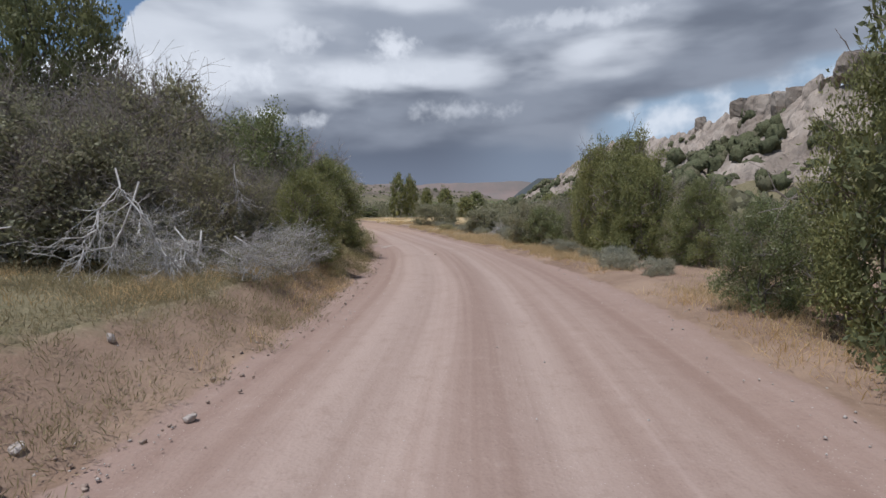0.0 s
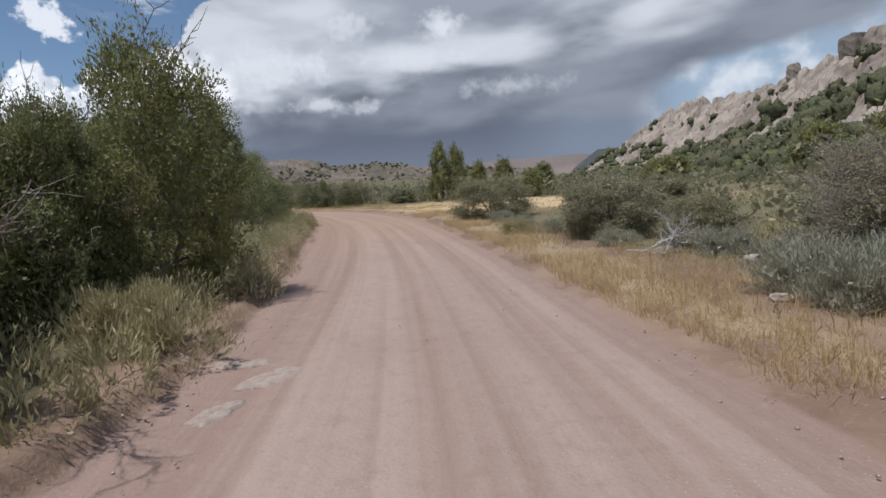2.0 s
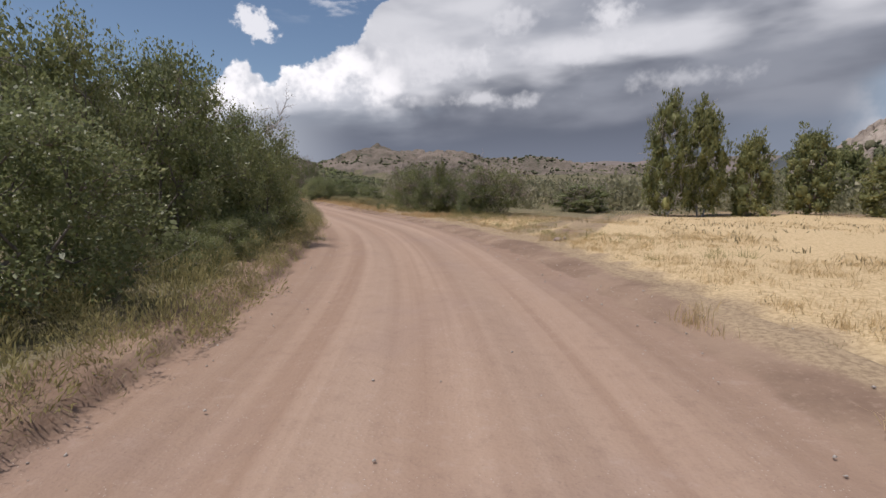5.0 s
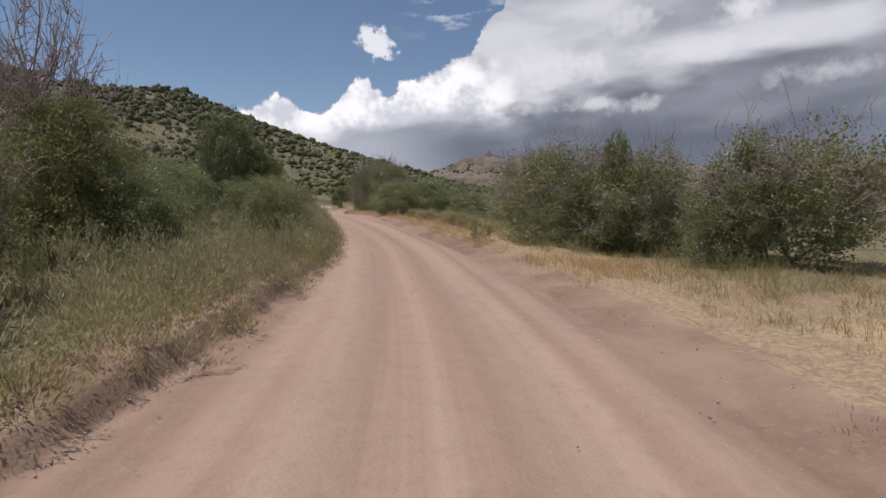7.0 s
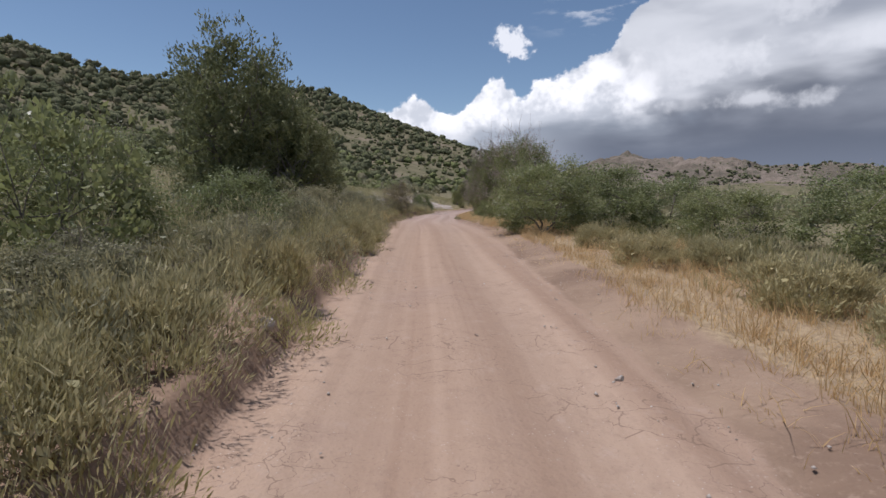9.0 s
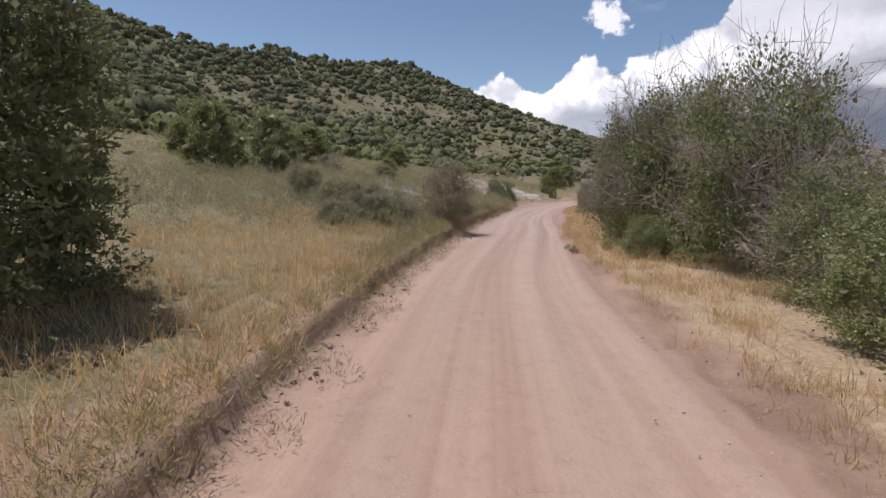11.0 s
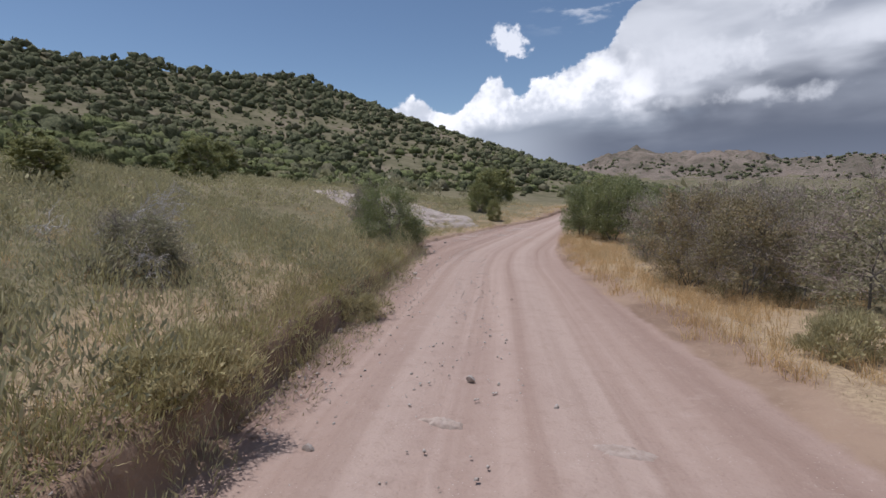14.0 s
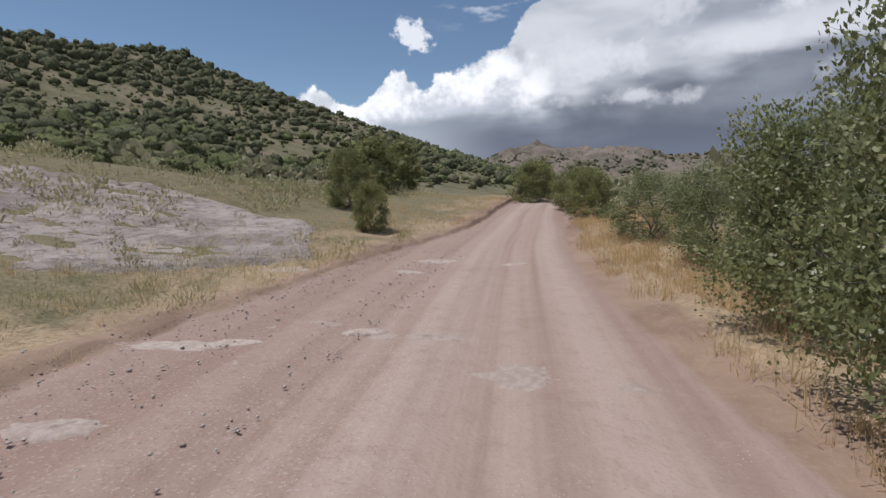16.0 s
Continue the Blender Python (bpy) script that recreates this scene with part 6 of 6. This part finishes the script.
def stone_mesh(seed, mat):
    """A chipped stone of radius 1, half sunk."""
    g = np.random.default_rng(seed)
    bm = bmesh.new()
    bmesh.ops.create_icosphere(bm, subdivisions=2, radius=1.0)
    cut = [Vector(g.normal(0, 1, 3)).normalized() for _ in range(9)]
    for v in bm.verts:
        far = 1.0
        for c in cut:
            dot = v.co.dot(c)
            if dot > 0.72:
                far = min(far, 0.72 / dot)
        v.co = v.co * far * g.uniform(0.95, 1.05)
        v.co.z *= 0.62
    me = bpy.data.meshes.new("stone")
    bm.to_mesh(me)
    bm.free()
    me.materials.append(mat)
    return me


STONES = [stone_mesh(s, BROWN_STONE) for s in (1, 2)] + [stone_mesh(s, PALE_STONE) for s in (3, 4)]


def stones(rows):
    for i, (x, y, r, pale) in enumerate(rows):
        ob = tagged(new("stone", STONES[2 * pale + i % 2]), "pale loose stone lying on the dirt" if pale else "dark loose stone lying on the dirt", "stone", "stones on the road")
        ob.matrix_world = Matrix.LocRotScale((x, y, height(x, y) + r * 0.25), Euler((0.1 * i, 0.2, i * 1.7)), (r * 1.2, r, r))


stones([(-0.31, 19.97, 0.055, 0), (-2.42, 20.05, 0.06, 0), (-2.15, 4.2, 0.06, 1), (-2.95, 3.4, 0.06, 1), (-69.4, 113.2, 0.04, 0), (-80.3, 120.75, 0.05, 1), (-82.9, 124.3, 0.06, 1), (-82.7, 124.8, 0.05, 1),
        (-33.95, 81.4, 0.09, 1), (-32.98, 83.3, 0.03, 0), (-31.3, 83.3, 0.05, 1), (-63.4, 113.1, 0.10, 1), (-10.05, 64.5, 0.09, 0), (-74.0, 117.9, 0.05, 1), (-72.9, 117.9, 0.04, 1), (-73.7, 115.9, 0.05, 1), (-76.8, 121.7, 0.05, 0), (-10.2, 64.1, 0.12, 0), (-3.3, 5.0, 0.07, 1), (-2.8, 3.0, 0.06, 0)])
stones([(4.3, 8.2, 0.05, 0), (3.2, 27.5, 0.14, 1), (4.2, 30.5, 0.16, 1), (-84.1, 126.1, 0.06, 1), (-81.4, 122.9, 0.07, 1), (-79.2, 120.3, 0.06, 0), (-72.6, 113.6, 0.05, 1), (-55.1, 98.0, 0.05, 1), (-52.6, 96.3, 0.05, 1),
        (-87.9, 128.6, 0.07, 1), (-89.4, 131.0, 0.08, 1), (-88.9, 132.4, 0.05, 0), (-86.2, 127.6, 0.06, 1), (-60.0, 103.0, 0.05, 0), (-76.9, 118.0, 0.06, 1)])


def gravel():
    """Loose chips along both edges and between the wheel tracks."""
    n = 17000
    m = np.where(rng.uniform(0, 1, n) < 0.4, rng.uniform(146, 180, n), rng.uniform(-4, 185, n))
    left, right = np.interp(m, MILE, LINE[:, 3]), np.interp(m, MILE, LINE[:, 4])
    pick = rng.uniform(0, 1, n)
    d = np.where(pick < 0.45, -left + rng.normal(0.1, 0.35, n), np.where(pick < 0.88, right + rng.normal(0, 0.4, n), rng.uniform(-1, 1, n) * 0.5 * (left + right) + (right - left) / 2))
    wide = (m > 140) & (pick > 0.35)
    d = np.where(wide, -left + rng.uniform(-0.6, 2.6, n), d)
    x, y = at_mile(m, d)
    z = land(x, y)
    r = (0.004 + 0.016 * rng.uniform(0, 1, n) ** 3) * np.where(wide, np.where(m > 158, 1.25, 1.1), 1.0)
    shape = np.array([(1, 0, 0), (0, 1, 0), (-1, 0, 0), (0, -1, 0), (0, 0, 0.8), (0, 0, -0.6)], float)
    v = shape[None] * r[:, None, None] * rng.uniform(0.6, 1.4, (n, 6, 1)) + rng.normal(0, 0.15, (n, 6, 3)) * r[:, None, None]
    v = v + np.stack([x, y, z + r * 0.3 + 0.008], 1)[:, None]
    f = np.array([(0, 1, 4), (1, 2, 4), (2, 3, 4), (3, 0, 4), (1, 0, 5), (2, 1, 5), (3, 2, 5), (0, 3, 5)])
    f = (f[None] + np.arange(n)[:, None, None] * 6).reshape(-1, 3)
    tagged(new("gravel", mesh_of("gravel", v.reshape(-1, 3), f, [PALE_STONE])), "loose gravel and dirt crumbs along the road", "gravel", kind="stuff")


gravel()


def clods():
    """Lumps of soil fallen from the cut bank."""
    n = 3000
    m = np.concatenate([rng.uniform(-5, 22, n // 6), rng.uniform(98, 168, n - n // 6)])
    d = -np.interp(m, MILE, LINE[:, 3]) + rng.normal(0.04, 0.20, n)
    x, y = at_mile(m, d)
    z = land(x, y)
    r = 0.007 + 0.030 * rng.uniform(0, 1, n) ** 3
    shape = np.array([(1, 0, 0), (0, 1, 0), (-1, 0, 0), (0, -1, 0), (0.5, 0.5, 0.7), (-0.5, -0.4, 0.75), (0, 0, -0.6)], float)
    v = shape[None] * r[:, None, None] * rng.uniform(0.6, 1.4, (n, 7, 1)) + rng.normal(0, 0.15, (n, 7, 3)) * r[:, None, None]
    v = v + np.stack([x, y, z + r * 0.2], 1)[:, None]
    f = np.array([(0, 1, 4), (1, 2, 5), (1, 5, 4), (2, 3, 5), (3, 0, 4), (3, 4, 5), (1, 0, 6), (2, 1, 6), (3, 2, 6), (0, 3, 6)])
    f = (f[None] + np.arange(n)[:, None, None] * 7).reshape(-1, 3)
    tagged(new("soil_clods", mesh_of("soil_clods", v.reshape(-1, 3), f, [BROWN_STONE])), "brown soil clods crumbling from the bank", "soil", kind="stuff")


clods()


def branch_mesh(seed, spread):
    """A dead branch of length 1 lying along +x, with forks and side twigs."""
    g = np.random.default_rng(300 + seed)
    segs = []

    def fork(a, way, length, r, depth):
        b = a + way * length
        pts = limb(segs, a, b, r, r * 0.55, 3, 0.05, g)
        if depth:
            for q in pts[1:]:
                for _ in range(2):
                    side = way + g.normal(0, spread, 3) * [0.7, 1, 0.8]
                    side /= np.linalg.norm(side)
                    fork(q, side, length * g.uniform(0.35, 0.62), r * 0.58, depth - 1)

    fork(np.zeros(3), np.array([0.96, 0, 0.25]), 0.55, 0.009, 3)
    return mesh_of("branch", *tubes(segs, 4), [DEAD_WOOD], True)


BRANCHES = [branch_mesh(s, 0.55) for s in (1, 2, 3)]


def fallen(rows):
    for i, (x, y, z, size, yaw, tilt) in enumerate(rows):
        ob = tagged(new("dead_branch", BRANCHES[i % 3]), "bleached bare dead branch hanging over the bank", "branch", "dead branches on the bank")
        ob.matrix_world = Matrix.LocRotScale((x, y, height(x, y) + z), Euler((0.3 * i, radians(tilt), radians(yaw))), (size,) * 3)


fallen([(2.4, 32.0, 0.12, 1.9, 10, 2), (2.9, 31.4, 0.10, 1.6, 60, 0), (-69.1, 117.7, 0.05, 0.6, 30, 0), (-65.6, 116.3, 0.06, 0.7, 80, 0), (-4.2, 9.7, 0.45, 1.7, -30, 15), (-4.0, 10.6, 0.4, 1.6, -60, 12), (-4.5, 9.0, 0.5, 1.6, -80, 18), (-5.4, 8.6, 1.9, 2.2, -60, 48), (-5.2, 8.9, 1.7, 2.2, -95, 55), (-4.9, 9.4, 0.9, 2.0, -50, 30), (-4.6, 9.8, 0.8, 2.2, -75, 28), (-4.4, 11.0, 2.2, 1.4, -90, 70), (-6.2, 7.4, 0.9, 1.8, 150, 12), (-5.0, 8.2, 1.4, 2.0, -20, 50), (-4.3, 10.6, 0.7, 2.0, -40, 22)])
fallen([(-65.6, 102.6, 0.9, 1.9, 175, 15), (-65.8, 103.0, 0.6, 1.6, -150, 25), (-66.2, 102.2, 0.35, 1.5, -120, 10), (-5.0, 24.3, 2.6, 2.0, -30, -10), (-5.4, 22.6, 2.9, 2.2, -20, -15), (-6.4, 20.4, 3.1, 2.4, -50, -10)])
fallen([(-55.9, 107.0, 3.6, 2.4, 170, -25), (-55.6, 106.4, 3.9, 2.4, 150, -35), (-60.0, 112.6, 3.3, 1.8, 200, -40), (-33.6, 70.6, 3.0, 2.6, 100, -70), (-35.2, 72.2, 2.8, 2.4, 60, -80), (-19.2, 62.0, 3.2, 2.2, -10, -20)])
fallen([(-63.6, 103.0, 0.95, 1.5, -160, 8), (-63.3, 103.3, 0.85, 1.3, 170, 14), (-63.9, 102.8, 0.75, 1.6, 190, 4), (-63.2, 102.9, 0.8, 1.1, -60, 42), (-63.0, 103.2, 0.6, 1.0, -30, 38), (-79.3, 115.9, 0.55, 1.3, 150, -20), (-79.6, 115.6, 0.6, 1.4, 110, -35), (-79.1, 115.8, 0.5, 1.5, 20, 6), (-80.4, 115.0, 0.5, 1.3, 200, -10), (-79.9, 115.4, 0.45, 1.4, 60, -30)])


def block_mesh(seed):
    """A weathered joint block of width 2, with rounded corners and chipped faces."""
    g = np.random.default_rng(seed)
    bm = bmesh.new()
    bmesh.ops.create_cube(bm, size=2.0)
    bmesh.ops.subdivide_edges(bm, edges=bm.edges[:], cuts=4, use_grid_fill=True)
    skew = g.normal(0, 0.16, 4)
    for v in bm.verts:
        c = v.co.copy()
        v.co = c * 0.62 + c.normalized() * 0.42 + Vector(g.normal(0, 0.045, 3))
        v.co.x += skew[0] * c.z + skew[1] * c.y
        v.co.y += skew[2] * c.z
        v.co.z += skew[3] * c.x
    me = bpy.data.meshes.new("block")
    bm.to_mesh(me)
    bm.free()
    me.materials.append(GRANITE)
    return me


def boulders(rows):
    """Blocky granite boulders that sit along the crest of the crag."""
    made = [block_mesh(s) for s in (11, 12, 13, 14)]
    for i, (x, y, wide, tall) in enumerate(rows):
        z = float(rock_height(np.array([x]), np.array([y]), CRAG_SPEC)[0][0])
        ob = tagged(new("boulder", made[i % 4]), "huge blocky granite boulder on the crag's crest", "boulder", "boulders on the crag")
        ob.matrix_world = Matrix.LocRotScale((x, y, z + tall * 0.16), Euler((0.1, 0.05 * (i % 3), i * 2.1)), (wide * 0.46, wide * 0.42, tall * 0.5))


boulders([(123.2, 190.6, 7.5, 9.0), (120.3, 177.0, 7.0, 7.5), (112.9, 154.0, 6.8, 8.0), (114.2, 145.5, 8.0, 7.0), (144.1, 252.8, 8.0, 9.0), (173.0, 350.7, 8.5, 10.0), (132.7, 216.2, 9.5, 9.5), (117.0, 166.0, 6.0, 6.0)])
